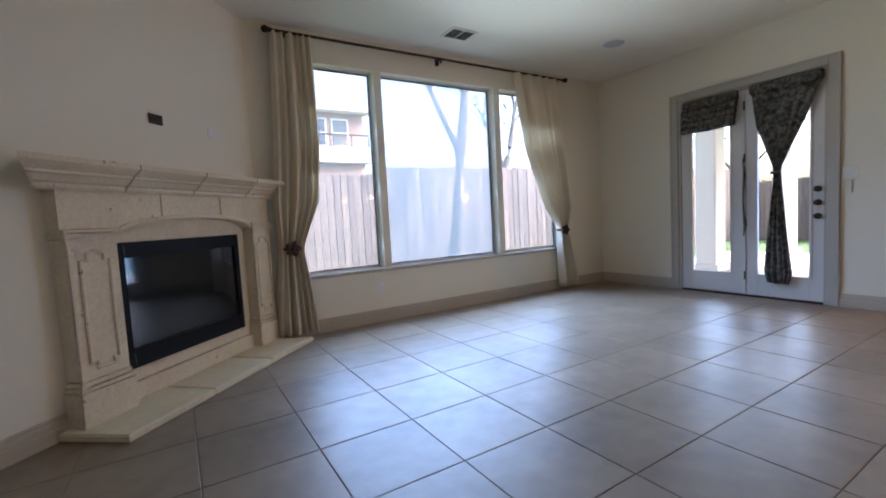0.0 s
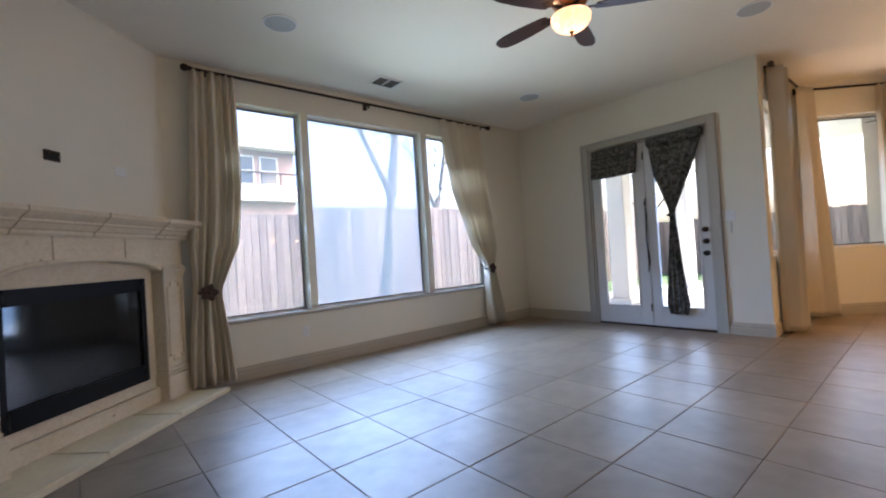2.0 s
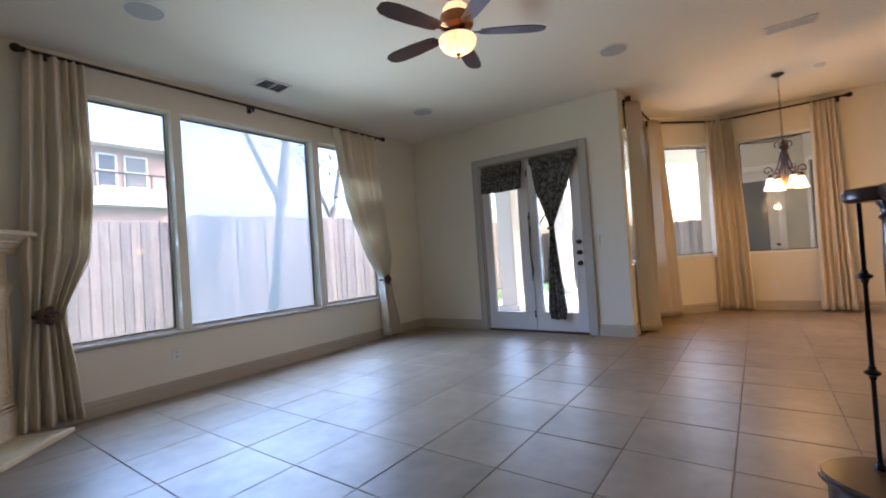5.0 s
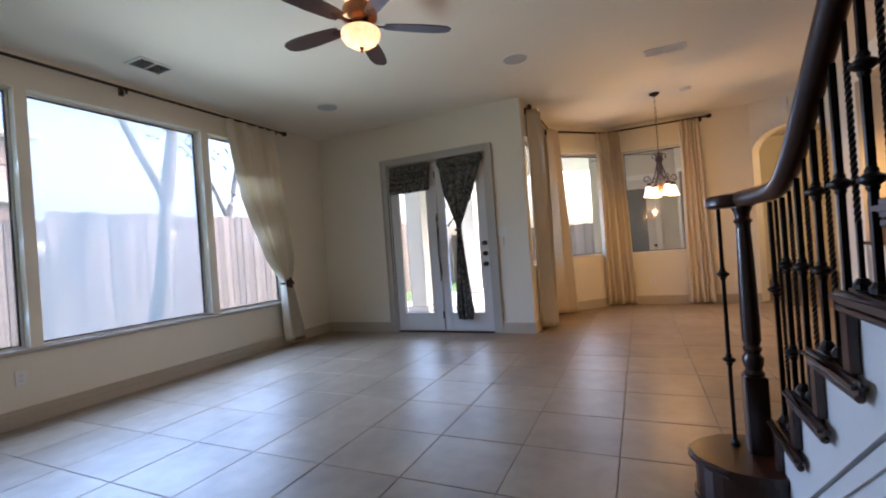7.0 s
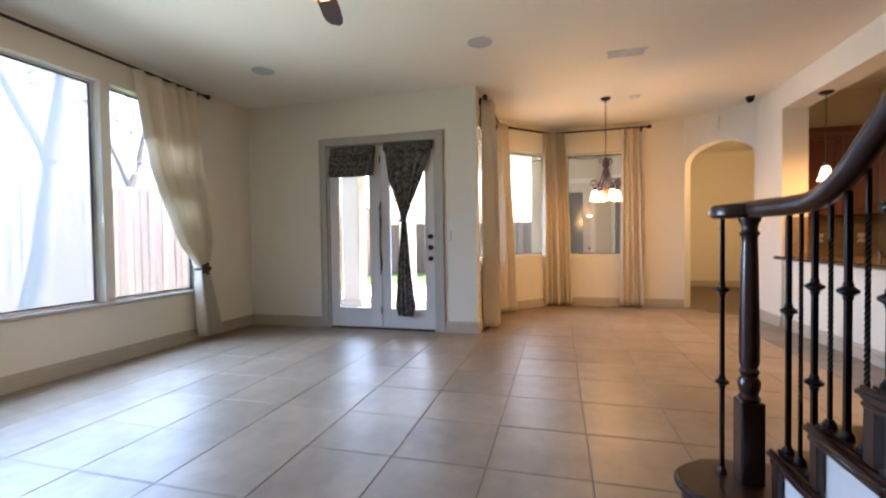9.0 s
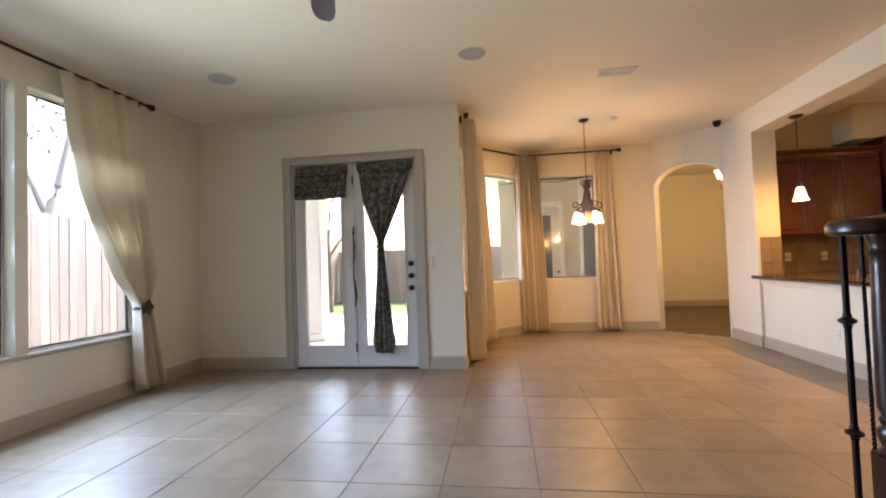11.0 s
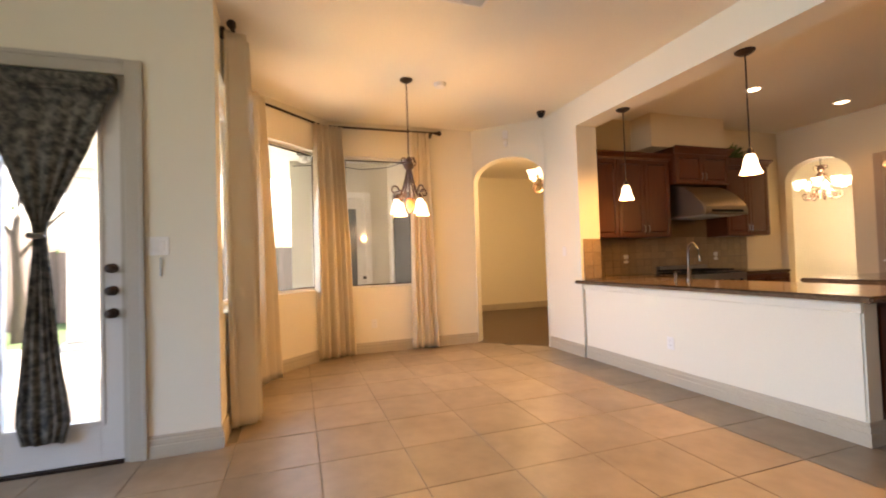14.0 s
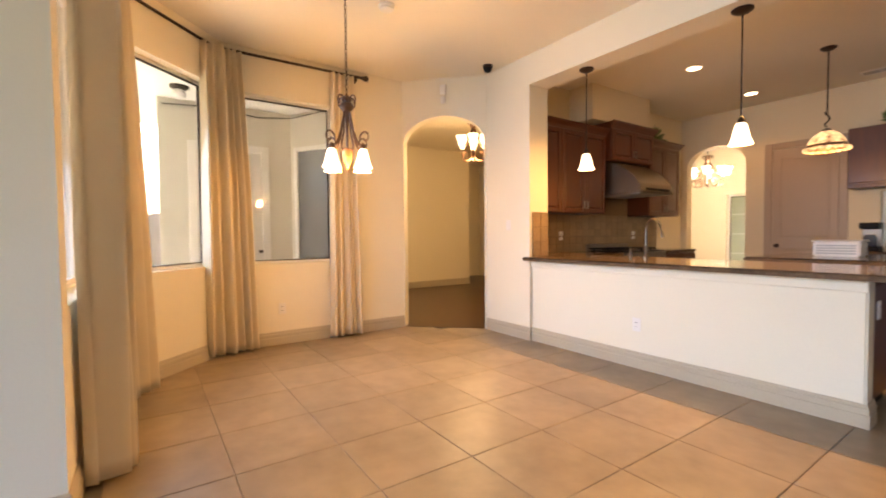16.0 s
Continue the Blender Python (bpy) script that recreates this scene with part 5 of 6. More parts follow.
part("cooktop", box(7.92, 8.50, -4.60, -3.72, 0.90, 0.915, 0.004), BLACK, rng)
part("back_guard", box(8.46, 8.54, -4.60, -3.72, 0.90, 1.00, 0.006), STEEL, rng)
for k in range(4):
    yy = -4.5 + 0.225 * k + 0.11
    bm = bmesh.new()
    for d in (-0.08, 0.0, 0.08):
        tube([(7.97, yy + d, 0.945), (8.42, yy + d, 0.945)], 0.008, 6, bm)
    for xx in (7.99, 8.2, 8.40):
        tube([(xx, yy - 0.09, 0.94), (xx, yy + 0.09, 0.94)], 0.008, 6, bm)
        tube([(xx, yy, 0.915), (xx, yy, 0.945)], 0.008, 6, bm)
    part("grate", bm, BLACK, rng)
for k in range(5):
    kn = lathe([(0.022, 0), (0.02, 0.025), (0.002, 0.03)], 12)
    bmesh.ops.transform(kn, matrix=pose(7.90, -4.5 + 0.17 * k, 0.80, 0, -90, 0), verts=kn.verts)
    part("knob", kn, BLACK, rng)
# end cabinet under the bar, faced in cherry
ec = thing("peninsula_cabinet", pose(0, 0, 0), "dark cherry wood end panel under the bar top", "cabinet", LOW)
part("body", box(5.41, 8.0, -2.94, Y_BAR - 0.152, 0.09, 0.862, 0.003), CHERRY, ec)
part("toe_kick", box(5.45, 8.0, -2.88, Y_BAR - 0.152, 0.0, 0.09), BLACK, ec)
part("end_panel", box(5.396, 5.41, -2.90, Y_BAR - 0.19, 0.15, 0.82, 0.006), CHERRY, ec)
plate("wall_socket", pose(5.396, -2.42, 0.66, 0, 0, 90), "white double socket on the cherry end panel")
# tap
tap = thing("kitchen_tap", pose(7.02, -2.62, 0.903), "dark nickel gooseneck kitchen tap behind the bar", "tap")
part("base", lathe([(0.028, 0), (0.028, 0.02), (0.02, 0.03), (0.019, 0.12), (0.014, 0.13)], 16), NICKEL, tap, smooth=True)
goose = [(0, 0, 0.10), (0, 0, 0.24)] + [(-0.10 + 0.10 * math.cos(q), 0.0, 0.27 + 0.10 * math.sin(q)) for q in [radians(10 + 14 * k) for k in range(11)]] + [(-0.21, 0, 0.25), (-0.225, 0, 0.20)]
part("spout", tube([(p[0] * 0.9, p[0] * -0.35, p[2]) for p in goose], 0.013, 10), NICKEL, tap, smooth=True)
part("handle", tube([(0.015, -0.02, 0.07), (0.06, -0.05, 0.11)], 0.008, 8), NICKEL, tap)
soap = thing("soap_dispenser", pose(7.16, -2.60, 0.903), "small dark nickel soap dispenser by the tap", "soap dispenser")
part("body", lathe([(0.022, 0), (0.02, 0.015), (0.016, 0.02), (0.016, 0.075), (0.02, 0.085), (0.012, 0.10), (0.002, 0.102)], 14), NICKEL, soap, smooth=True)
part("nozzle", tube([(0, 0, 0.09), (-0.045, -0.01, 0.095), (-0.055, -0.012, 0.085)], 0.007, 6), NICKEL, soap)
# island
isl = thing("kitchen_island", pose(0, 0, 0), "dark cherry wood kitchen island", "island")
part("body", box(4.3, 6.42, -4.62, -3.50, 0.0, 0.868, 0.004), CHERRY, isl)
for k in range(3):
    bm = box(4.36 + 0.69 * k, 4.98 + 0.69 * k, -3.50, -3.484, 0.12, 0.80, 0.005)
    part("side_panel", bm, CHERRY, isl)
part("island_top", rounded_slab(4.24, 6.50, -4.70, -3.38, 0.87, 0.915), GRANITE, isl, "polished dark granite top", smooth=True)
wb = thing("letter_tray", pose(5.96, -4.05, 0.916), "white plastic tray with grey louvres on the island", "tray")
part("shell", box(-0.17, 0.17, -0.12, 0.12, 0.0, 0.135, 0.012, None, 2), WHITEP, wb)
for k in range(4):
    part("louvre", box(-0.14, 0.14, 0.118, 0.126, 0.022 + 0.024 * k, 0.036 + 0.024 * k, 0.002), GRILLE, wb)
part("lid", box(-0.18, 0.18, -0.13, 0.13, 0.135, 0.150, 0.006), WHITEP, wb)
# pantry door in the back wall
pd = thing("door_3", pose(0, Y_KBACK, 0), "closed taupe painted pantry door", "door", kind="structure")
DTAN = material("tan_door_paint", (0.36, 0.27, 0.19), 0.45, vary=0.05, fine=60, bump=0.06)
bm = bmesh.new()
for a in ((6.40, 6.49, 0, 2.43), (7.24, 7.33, 0, 2.43), (6.49, 7.24, 2.34, 2.43)):
    box(a[0], a[1], 0.001, 0.022, a[2], a[3], 0.005, bm)
part("door_frame", bm, DTAN, pd)
bm = box(6.495, 7.235, 0.002, 0.012, 0.01, 2.335)
part("door_panel", bm, DTAN, pd)
for z0_, z1_ in ((0.20, 0.92), (1.06, 2.20)):
    bm = bmesh.new()
    for a in ((6.58, 6.61, z0_, z1_), (7.12, 7.15, z0_, z1_), (6.61, 7.12, z0_, z0_ + 0.03), (6.61, 7.12, z1_ - 0.03, z1_)):
        box(a[0], a[1], 0.010, 0.019, a[2], a[3], 0.004, bm)
    part("panel_moulding", bm, DTAN, pd)
k_ = lathe([(0.03, 0), (0.012, 0.012), (0.012, 0.03), (0.028, 0.042), (0.02, 0.062), (0.002, 0.065)], 14)
bmesh.ops.transform(k_, matrix=pose(7.17, 0.012, 0.95, -90, 0, 0), verts=k_.verts)
part("door_knob", k_, BRONZE, pd, smooth=True)
window("window_9", Matrix.Translation((9.20, -9.6, 0)) @ pose(0, 0, 0, 0, 0, 180), 0.65, 0.25, 2.0, 0.14, GLASS, sill=False, label="tall bright dining room window with muntins")
for z in (0.66, 1.10, 1.54):
    tagged(part("trim", box(8.58, 9.17, -9.72, -9.70, z, z + 0.025), WHITEP), "white window muntin", "trim", kind="structure")
# dark cabinet over the small window
oc = thing("upper_cabinet", pose(0, 0, 0), "dark cherry wood upper cabinet over the small window", "cabinet", UP)
part("body", box(5.0, 6.34, Y_KBACK + 0.005, Y_KBACK + 0.34, 1.72, 2.42, 0.004), CHERRY, oc)
for k in range(3):
    part("door", box(5.01 + 0.445 * k, 5.44 + 0.445 * k, Y_KBACK + 0.34, Y_KBACK + 0.36, 1.74, 2.40, 0.006), CHERRY, oc)
part("light_rail", box(5.0, 6.34, Y_KBACK + 0.005, Y_KBACK + 0.35, 1.68, 1.72, 0.004), CHERRY, oc)
cabinet_b = thing("base_cabinet", pose(0, 0, 0), "cherry wood base cabinet under the small window", "cabinet", LOW)
part("body", box(4.6, 6.34, Y_KBACK + 0.005, Y_KBACK + 0.60, 0.0, 0.868, 0.004), CHERRY, cabinet_b)
tagged(part("worktop", rounded_slab(4.6, 6.36, Y_KBACK + 0.005, Y_KBACK + 0.63, 0.87, 0.91), GRANITE, smooth=True), "polished brown granite worktop by the window", "worktop", "kitchen worktops")
mach = thing("coffee_maker", pose(6.12, Y_KBACK + 0.30, 0.911), "steel and black coffee maker on the worktop", "coffee maker")
part("base", box(-0.09, 0.09, -0.13, 0.13, 0, 0.05, 0.008), BLACK, mach)
part("tower", box(-0.09, 0.09, -0.13, -0.03, 0.05, 0.34, 0.008), STEEL, mach)
part("head", box(-0.09, 0.09, -0.03, 0.12, 0.26, 0.34, 0.01), BLACK, mach)
part("jug", lathe([(0.05, 0.0), (0.062, 0.03), (0.06, 0.10), (0.045, 0.14)], 14, None, (0, 0.045, 0.055)), NAVY, mach, smooth=True)


def leafy(name, x, y, z, label, r=0.27, n=170):
    p = thing(name, pose(x, y, z), label, "plant", "cabinet-top plants")
    rnd = random.Random(int(abs(y) * 100))
    bm = bmesh.new()
    for _ in range(n):
        a, e, d = rnd.uniform(0, 6.28), rnd.uniform(0.0, 1.2), rnd.uniform(0.5, 1.0) * r
        tip = Vector((math.cos(a) * math.cos(e) * d * 0.7, math.sin(a) * math.cos(e) * d * 1.5, 0.04 + math.sin(e) * d))
        root = tip * 0.45
        side = tip.cross(Vector((0, 0, 1))).normalized() * 0.03
        mid = (tip + root) / 2 + Vector((0, 0, 0.02))
        vs = [bm.verts.new(q) for q in (root, mid + side, tip, mid - side)]
        bm.faces.new(vs)
    part("foliage", bm, LEAF, p)
    part("pot", lathe([(0.05, 0), (0.065, 0.05), (0.06, 0.055)], 14), BROWNCLOTH, p)


leafy("potted_plant", 8.33, -4.95, 2.482, "dark green trailing plant on top of a cabinet")
leafy("potted_plant", 5.9, Y_KBACK + 0.18, 2.422, "dark green trailing plant on top of a cabinet")
for y in (-2.75, -3.2, -4.85):
    plate("wall_socket", pose(X_KWALL - 0.014, y, 1.12, 0, 0, 90), "cream double socket on the backsplash")

plate("light_switch", pose(8.35, Y_BAR + 0.03, 1.25), "white light switch on the pier by the bar", 0.075, 0.115, 0, "switch")

# ---- outside ----
ground = part("ground", box(-150, 150, -150, 150, -0.35, -0.16), GRASS)
tagged(ground, "green lawn reaching to the horizon", "lawn", kind="structure")
tagged(part("pavement", box(7.02, 12.75, -1.36, 5.6, -0.165, -0.06, 0.01), CONCRETE), "pale concrete patio slab", "patio", kind="structure")
tagged(part("patio_ceiling", box(7.115, 12.4, 1.74, 4.7, 2.88, 2.98), COLUMN), "white boarded patio ceiling", "ceiling", kind="structure")
tagged(part("patio_ceiling_far", box(9.64, 12.75, -1.34, 1.74, 2.885, 2.98), COLUMN), "white boarded patio ceiling", "ceiling", kind="structure")
tagged(part("wall_patio_far", box(11.10, 11.16, -0.47, 1.15, -0.1, 2.88), STUCCO), "beige stucco outside wall", "wall", kind="structure")
# added wall: blocks the sky so the dining window isn't pure white
tagged(part("wall_shade", box(6.0, 12.5, -11.15, -11.0, -0.2, 3.3), STUCCO), "added stucco wall that dims the dining window's view", "wall", kind="structure")
tagged(part("wall_patio_side", prism([(9.65, -1.33), (11.10, -0.445), (11.10, -0.52), (9.75, -1.345), (9.65, -1.345)], -0.1, 2.88), STUCCO), "beige stucco outside wall", "wall", kind="structure")
# unseen slab against sun and sky, stretched back to darken the dining window
tagged(part("roof_shade", box(-0.5, 12.9, -11.3, 5.1, 3.30, 3.42), ROOF), "unseen roof slab that keeps sun and sky off the rooms", "roof", kind="structure")


def patio_column(x, y):
    c = thing("patio_column", pose(x, y, -0.06), "square white patio column", "column", "patio columns")
    part("shaft", box(-0.17, 0.17, -0.17, 0.17, 0.12, 2.80, 0.012), COLUMN, c)
    part("base", box(-0.235, 0.235, -0.235, 0.235, 0, 0.12, 0.012), COLUMN, c)
    part("capital", box(-0.235, 0.235, -0.235, 0.235, 2.80, 2.94, 0.012), COLUMN, c)


patio_column(9.35, 4.42)
patio_column(12.4, 4.42)
pdoor = thing("door_4", pose(11.10, 0.35, -0.06), "closed pale patio door in a grey frame", "door", kind="structure")
bm = bmesh.new()
for a in ((-0.49, -0.39, 0, 2.44), (0.39, 0.49, 0, 2.44), (-0.39, 0.39, 2.34, 2.44)):
    box(-0.03, 0, *a, 0.004, bm)
part("door_frame", bm, WHITEP, pdoor)
part("door_panel", box(-0.014, -0.002, -0.39, 0.39, 0, 2.34), DOORP, pdoor)
part("pane", box(-0.020, -0.013, -0.24, 0.24, 0.3, 2.16), PATIOPANE, pdoor)
part("door_knob", lathe([(0.03, -0.02), (0.03, 0.02)], 10, None, (-0.03, -0.36, 1.0)), BRONZE, pdoor)
pw = thing("window_8", pose(10.375, -0.886, 0, 0, 0, 31.4), "dark patio window in the side wall", "window", kind="structure")
bm = bmesh.new()
for a in ((-0.76, -0.70, 0.3, 2.4), (0.70, 0.76, 0.3, 2.4), (-0.70, 0.70, 2.34, 2.4), (-0.70, 0.70, 0.3, 0.36), (-0.03, 0.03, 0.36, 2.34)):
    box(a[0], a[1], 0.004, 0.045, a[2], a[3], 0.004, bm)
part("window_frame", bm, WHITEP, pw)
for a in (-0.70, 0.03):
    part("pane", box(a, a + 0.67, 0.006, 0.016, 0.36, 2.34), PATIOPANE, pw)
plm = thing("patio_light", pose(10.58, 0.94, 2.885), "round dark patio ceiling light with a clear globe", "ceiling light")
part("plate", lathe([(0.10, 0), (0.10, -0.02), (0.06, -0.045)], 20), BRONZE, plm)
part("globe", lathe([(0.05, -0.045), (0.075, -0.09), (0.06, -0.135), (0.002, -0.155)], 16), WHITEP, plm, smooth=True)


cable = tube([(9.66, -1.28, 2.84), (10.1, -1.03, 2.79), (10.6, -0.72, 2.85), (11.06, -0.44, 2.82), (11.07, 0.0, 2.77), (11.07, 0.5, 2.83), (11.07, 1.1, 2.79)], 0.007, 6)
tagged(part("light_cable", cable, BLACK, smooth=True), "dark light cable strung along the patio walls", "cable")


def fence_run(name, p0, p1, z0, z1, label):
    f = thing(name, pose(*p0, 0), label, "fence")
    p0, p1 = Vector(p0), Vector(p1)
    way = (p1 - p0).normalized()
    ang = math.degrees(math.atan2(way.y, way.x))
    L = (p1 - p0).length
    n = int(L / 0.138)
    rnd = random.Random(5)
    meshes = []
    for v in range(4):
        b = box(0, 0.128, -0.009, 0.009, 0, 1.0, 0.003)
        bb = bpy.data.meshes.new("picket")
        b.to_mesh(bb)
        b.free()
        bb.materials.append(FENCE)
        meshes.append(bb)
    for k in range(n):
        o = new("picket", meshes[k % 4])
        o.parent = f
        h = z1 - z0 + rnd.uniform(-0.02, 0.02)
        o.matrix_local = pose(way.x * 0.138 * k, way.y * 0.138 * k, z0, 0, rnd.uniform(-0.4, 0.4), ang) @ pose(0, rnd.uniform(-0.004, 0.004), 0) @ Matrix.Diagonal((1, 1, h, 1))
    # added sheet that stops sky light between the pickets, so the gaps stay dark
    b = box(0, L, 0.010, 0.018, z0, z1 - 0.03)
    bmesh.ops.transform(b, matrix=pose(0, 0, 0, 0, 0, ang), verts=b.verts)
    part("backing_boards", b, FENCE, f)
    for z in (z0 + 0.3, (z0 + z1) / 2, z1 - 0.3):
        b = box(0, L, 0.019, 0.055, z - 0.04, z + 0.04)
        bmesh.ops.transform(b, matrix=pose(0, 0, 0, 0, 0, ang), verts=b.verts)
        part("rail", b, FENCE, f)


fence_run("fence", (-3.0, 9.0), (4.9, 8.4), -0.2, 2.05, "weathered reddish cedar board fence behind the windows")
fence_run("fence", (4.9, 8.4), (18.0, 7.4), -0.2, 2.19, "taller weathered cedar board fence behind the windows")
fence_run("fence", (18.0, 7.4), (18.0, -3.0), -0.2, 1.75, "weathered reddish cedar board fence beyond the patio")


def tree(x, y, height, seed, label, trunk=0.14, leaves=650, lean=(0.12, 0.02, 1), forks=()):
    """A branching tree. forks: the way, length and thickness of each limb off the trunk; without them the trunk branches on its own."""
    t = thing("tree", pose(x, y, -0.2), label, "tree", "garden trees")
    rnd = random.Random(seed)
    bm = bmesh.new()
    ends = []

    def limb(p, way, length, r, depth, wander=0.16):
        pts_, rr = [p], [r]
        for k in range(6):
            way = (way + Vector((rnd.uniform(-wander, wander), rnd.uniform(-wander, wander), rnd.uniform(-0.03, 0.1)))).normalized()
            p = p + way * length / 6
            pts_.append(p)
            rr.append(r * (1 - 0.09 * (k + 1)))
        tube(pts_, r, 9, bm, rr)
        if depth == 0:
            ends.append(p)
            return p
        if depth < 9:
            for q in range(3 if depth > 1 else 2):
                a = rnd.uniform(0, 6.28)
                w2 = (way + Vector((math.cos(a) * 0.75, math.sin(a) * 0.75, 0.25))).normalized()
                limb(pts_[-1 - q], w2, length * rnd.uniform(0.6, 0.8), rr[-1] * 0.72, depth - 1)
            ends.append(p)
        return p

    if forks:
        top = limb(Vector((0, 0, 0)), Vector(lean).normalized(), height * 0.38, trunk, 9, 0.05)
        for way, length, r in forks:
            limb(top - Vector((0, 0, 0.03)), Vector(way).normalized(), length, r, 2, 0.10)
    else:
        limb(Vector((0, 0, 0)), Vector(lean).normalized(), height * 0.42, trunk, 3)
    part("trunk", bm, BARK, t, smooth=True)
    lf = bmesh.new()
    for _ in range(leaves):
        e = rnd.choice(ends)
        p = e + Vector((rnd.gauss(0, 0.45), rnd.gauss(0, 0.45), rnd.gauss(0.1, 0.35)))
        a = Vector((rnd.uniform(-1, 1), rnd.uniform(-1, 1), rnd.uniform(-1, 1))).normalized() * 0.06
        b = a.cross(Vector((rnd.uniform(-1, 1), rnd.uniform(-1, 1), rnd.uniform(-1, 1)))).normalized() * 0.034
        lf.faces.new([lf.verts.new(p + q) for q in (-a, b, a, -b)])
    part("crown", lf, LEAF, t)


tree(5.82, 7.55, 7.0, 3, "grey-barked forked garden tree before the fence", 0.18, 900, (0.25, 0.0, 1), (((-0.42, 0.05, 1), 2.0, 0.075), ((0.28, 0.0, 1), 2.3, 0.125)))
tree(7.85, 9.6, 7.5, 8, "leaning leafy tree behind the fence", 0.13, 900, (0.48, 0.0, 1), (((0.5, 0.0, 1), 2.0, 0.09), ((-0.3, 0.2, 1), 1.8, 0.06)))
tree(14.5, 6.3, 6.0, 12, "leafy tree beyond the patio", 0.12)

# neighbour's house past the fence
nh = thing("neighbour_house", pose(5.2, 17.5, -0.2), "two-storey brick house with a pale balcony beyond the fence", "house")
part("wall", box(-5.0, 3.05, 0, 7, 0, 3.7), BRICK, nh, "red brick ground floor")
part("upper_wall", box(-5.0, 3.05, 0.02, 7, 3.7, 5.72), BRICK, nh, "brick upper floor")
part("balcony", box(-5.1, 3.15, -0.35, 0.0, 3.72, 4.32, 0.02), SIDING, nh, "pale boarded balcony front")
rf = bmesh.new()
A = [rf.verts.new(q) for q in ((-5.5, -0.5, 5.86), (3.4, -0.5, 5.86), (3.4, 7.5, 5.86), (-5.5, 7.5, 5.86), (-3.0, 3.5, 6.4), (1.0, 3.5, 6.4))]
for f in ((0, 1, 5, 4), (1, 2, 5), (2, 3, 4, 5), (3, 0, 4), (0, 1, 2, 3)):
    rf.faces.new([A[i] for i in f])
part("roof", rf, ROOF, nh)
part("eaves", box(-5.5, 3.4, -0.5, 0.0, 5.72, 5.86, 0.01), SIDING, nh)
for wx, ww, pane_mat in ((-3.6, 0.95, HOUSEPANE), (0.92, 0.58, NAVY), (1.68, 0.72, HOUSEPANE)):
    wv = part("window", box(wx, wx + ww, -0.04, 0.02, 4.36, 5.50, 0.01), WHITEP, nh, "white framed window")
    part("pane", box(wx + 0.07, wx + ww - 0.07, -0.052, -0.041, 4.43, 4.90), pane_mat, wv)
    part("pane", box(wx + 0.07, wx + ww - 0.07, -0.052, -0.041, 4.95, 5.43), pane_mat, wv)
part("balcony_rail", box(-5.1, 3.15, -0.34, -0.28, 4.79, 4.85, 0.01), BRONZE, nh, "dark balcony rail")
for k in range(12):
    part("balcony_post", box(-5.05 + 0.742 * k, -5.01 + 0.742 * k, -0.33, -0.29, 4.32, 4.79), BRONZE, nh)

# ---- pieces of floor and backsplash ----
PITCH, TX0, TY0, GAP = 0.519, 0.235, -0.07, 0.004


def tile_mesh(w, d, hgt, mat, name):
    b = bmesh.new()
    c = 0.0028
    lo = [b.verts.new((x, y, -0.006)) for x, y in ((0, 0), (w, 0), (w, d), (0, d))]
    md = [b.verts.new((x, y, hgt - 0.0022)) for x, y in ((0, 0), (w, 0), (w, d), (0, d))]
    tp_ = [b.verts.new((x, y, hgt)) for x, y in ((c, c), (w - c, c), (w - c, d - c), (c, d - c))]
    for p, q in ((lo, md), (md, tp_)):
        for k in range(4):
            b.faces.new((p[k], p[(k + 1) % 4], q[(k + 1) % 4], q[k]))
    b.faces.new(tp_)
    me = bpy.data.meshes.new(name)
    b.to_mesh(me)
    b.free()
    me.materials.append(mat)
    return me


def inside(x, y, poly):
    hit = False
    for (x0, y0), (x1, y1) in zip(poly, poly[1:] + poly[:1]):
        if (y0 > y) != (y1 > y) and x < (x1 - x0) * (y - y0) / (y1 - y0) + x0:
            hit = not hit
    return hit


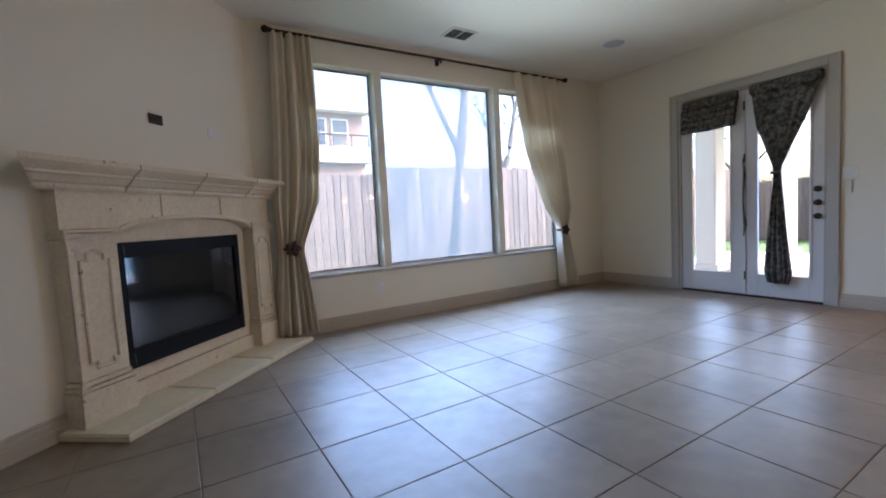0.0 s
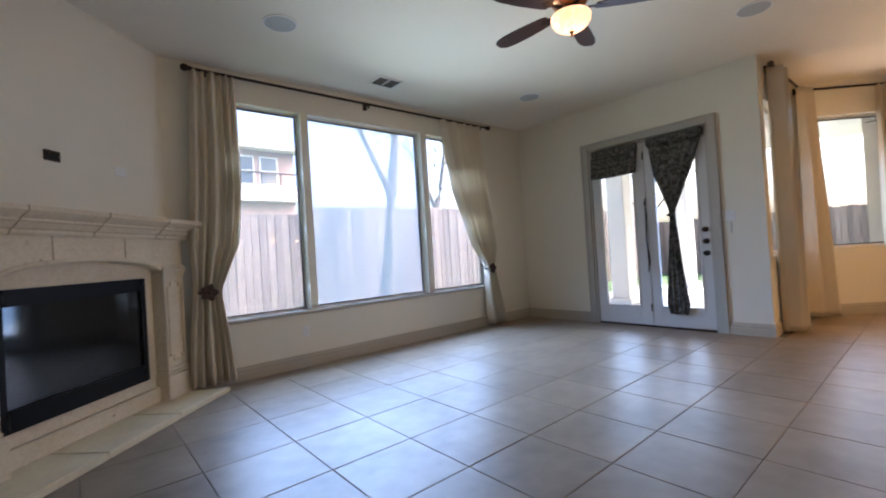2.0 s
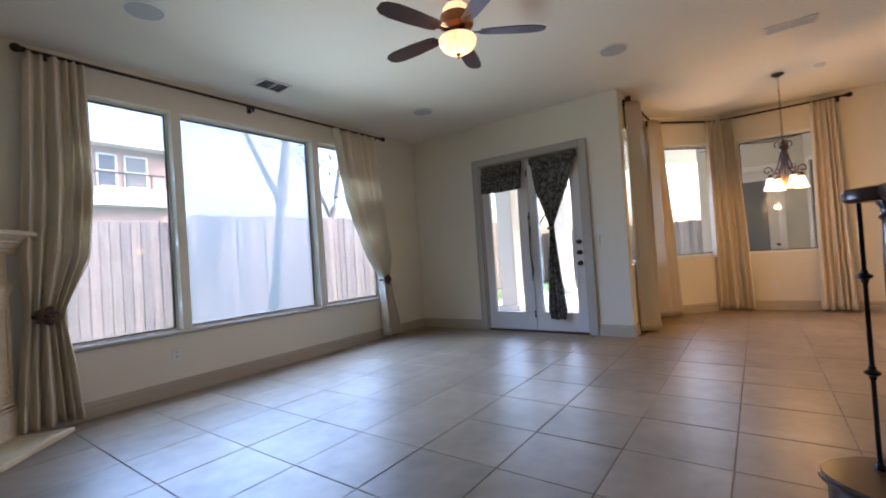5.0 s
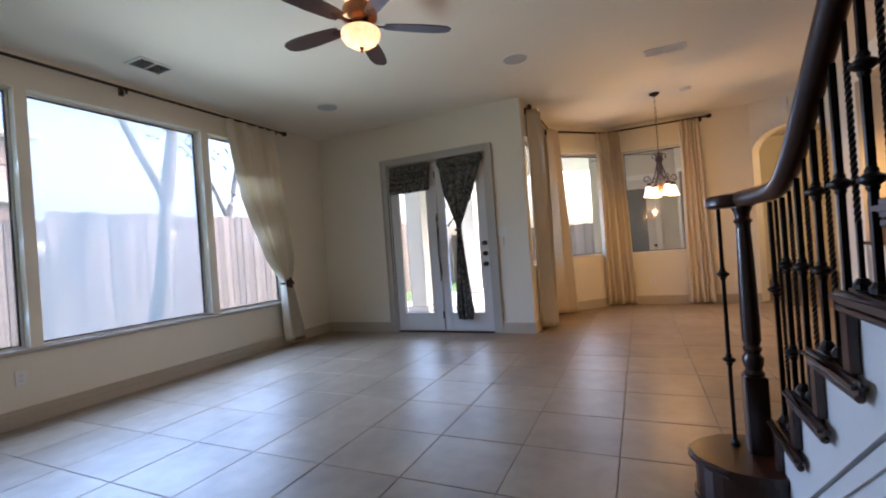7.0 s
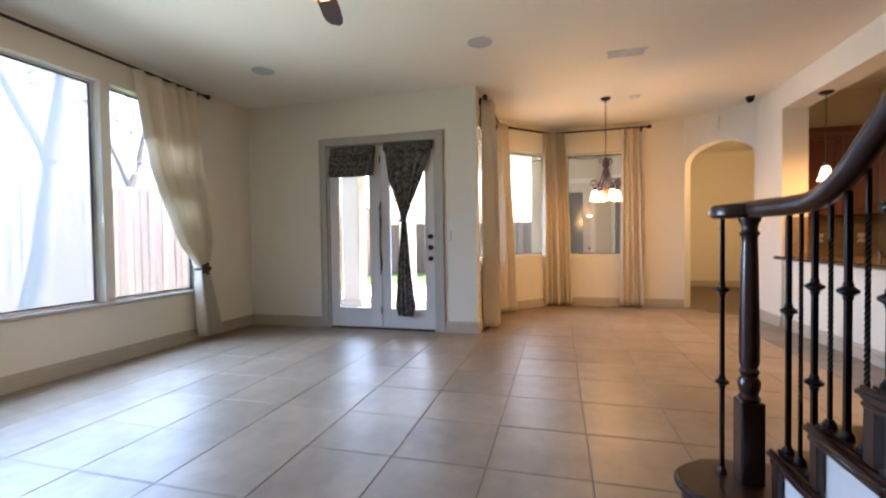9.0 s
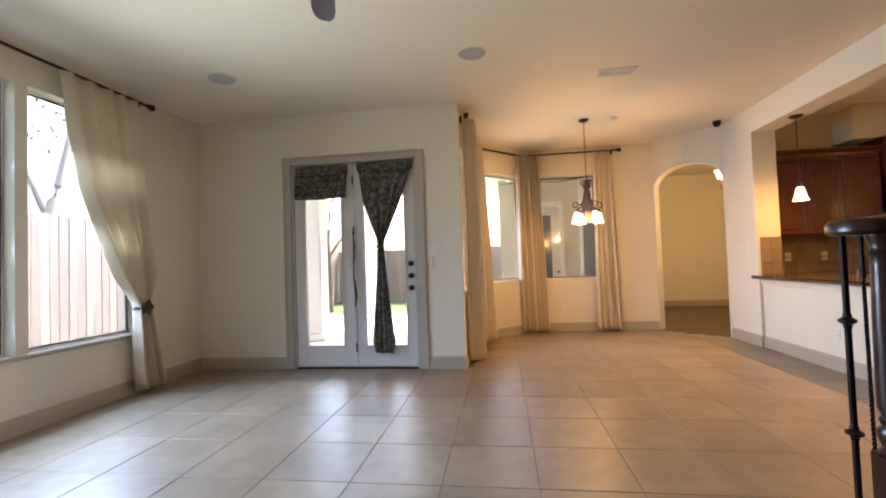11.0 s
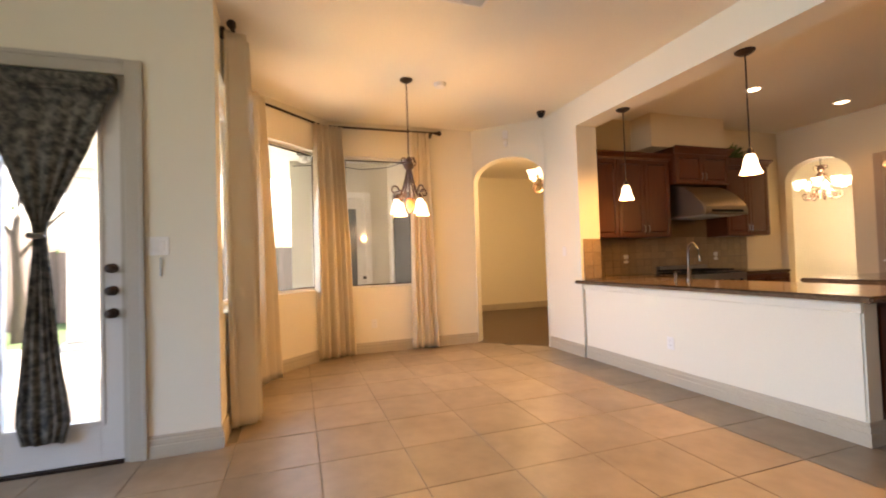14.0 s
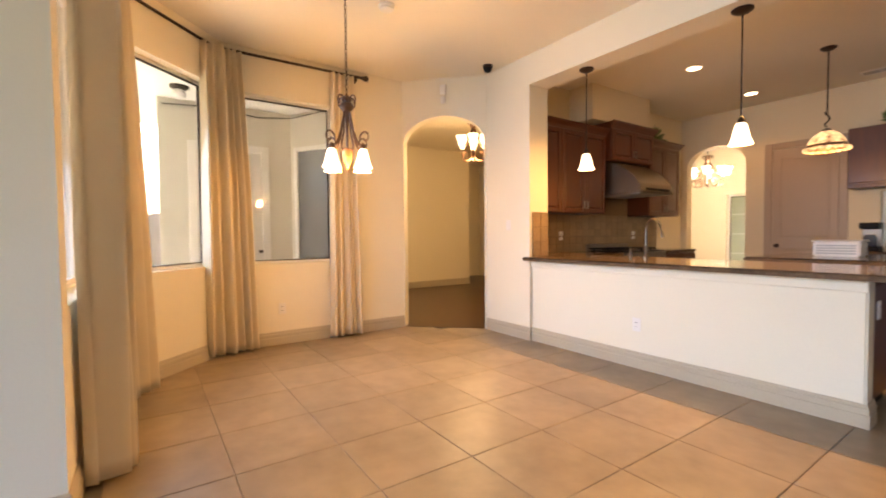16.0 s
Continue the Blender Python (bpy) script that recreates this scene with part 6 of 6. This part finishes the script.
tm = tile_mesh(PITCH - GAP, PITCH - GAP, 0.0, TILE, "tile")
rest = bmesh.new()
rt = random.Random(11)
for i in range(0, 18):
    for j in range(-13, 10):
        x, y = TX0 + PITCH * i + GAP / 2, TY0 + PITCH * j + GAP / 2
        w = PITCH - GAP
        if not any(inside(x + a * w, y + b * w, ROOM) for a in (0.02, 0.98) for b in (0.02, 0.98)):
            continue
        whole = all(inside(x + a * w, y + b * w, ROOM) for a in (0.02, 0.98) for b in (0.02, 0.98))
        beyond = x - y > ARCH + 0.35
        if beyond:
            continue
        if y > Y_BAR - 0.4 and whole:
            o = new("tile", tm)
            o.parent = floor
            o.matrix_local = pose(x, y, rt.uniform(-0.0006, 0.0006), 0, 0, 0)
        else:
            x1, y1 = x + w, y + w
            if x1 > 7.0 and y1 > 1.64:
                if x < 7.0 and y1 > 1.66:
                    x1 = 7.0
                elif y < 1.62:
                    y1 = min(y1, 1.62)
            if y1 > 4.93:
                y1 = 4.93
            box(x, x1, y, y1, -0.006, 0.0, 0, rest)
ob = part("edge_tile", rest, TILE, floor)
ob["kind"] = "stuff"
# travertine on the backsplash and on the end of the pier
bs = part("backsplash", box(X_KWALL - 0.006, X_KWALL, -5.52, Y_BAR - 0.25, 0.905, 1.70), SANDGROUT)
tagged(bs, "tumbled travertine tile backsplash", "backsplash", kind="structure")
for r in range(5):
    for c in range(24):
        y0 = -5.50 + 0.1325 * c
        z0 = 0.91 + 0.1 * r
        o = part("tile", box(X_KWALL - 0.013, X_KWALL - 0.004, y0, y0 + 0.128, z0, z0 + 0.096, 0.002), TRAV, bs)
part("liner", box(X_KWALL - 0.022, X_KWALL - 0.012, -5.51, Y_BAR - 0.255, 1.098, 1.124, 0.004), TRAV, bs, "thin travertine pencil liner")
pierc = part("pier_tiles", box(8.018, 8.024, Y_BAR - 0.245, Y_BAR - 0.005, 0.905, 1.385), SANDGROUT)
tagged(pierc, "tumbled travertine tiles on the end of the pier", "tiles", kind="structure")
for r in range(3):
    for c in range(2):
        part("tile", box(8.012, 8.020, Y_BAR - 0.245 + 0.121 * c, Y_BAR - 0.245 + 0.121 * c + 0.117, 0.91 + 0.158 * r, 0.91 + 0.158 * r + 0.153, 0.003), TRAV, pierc)
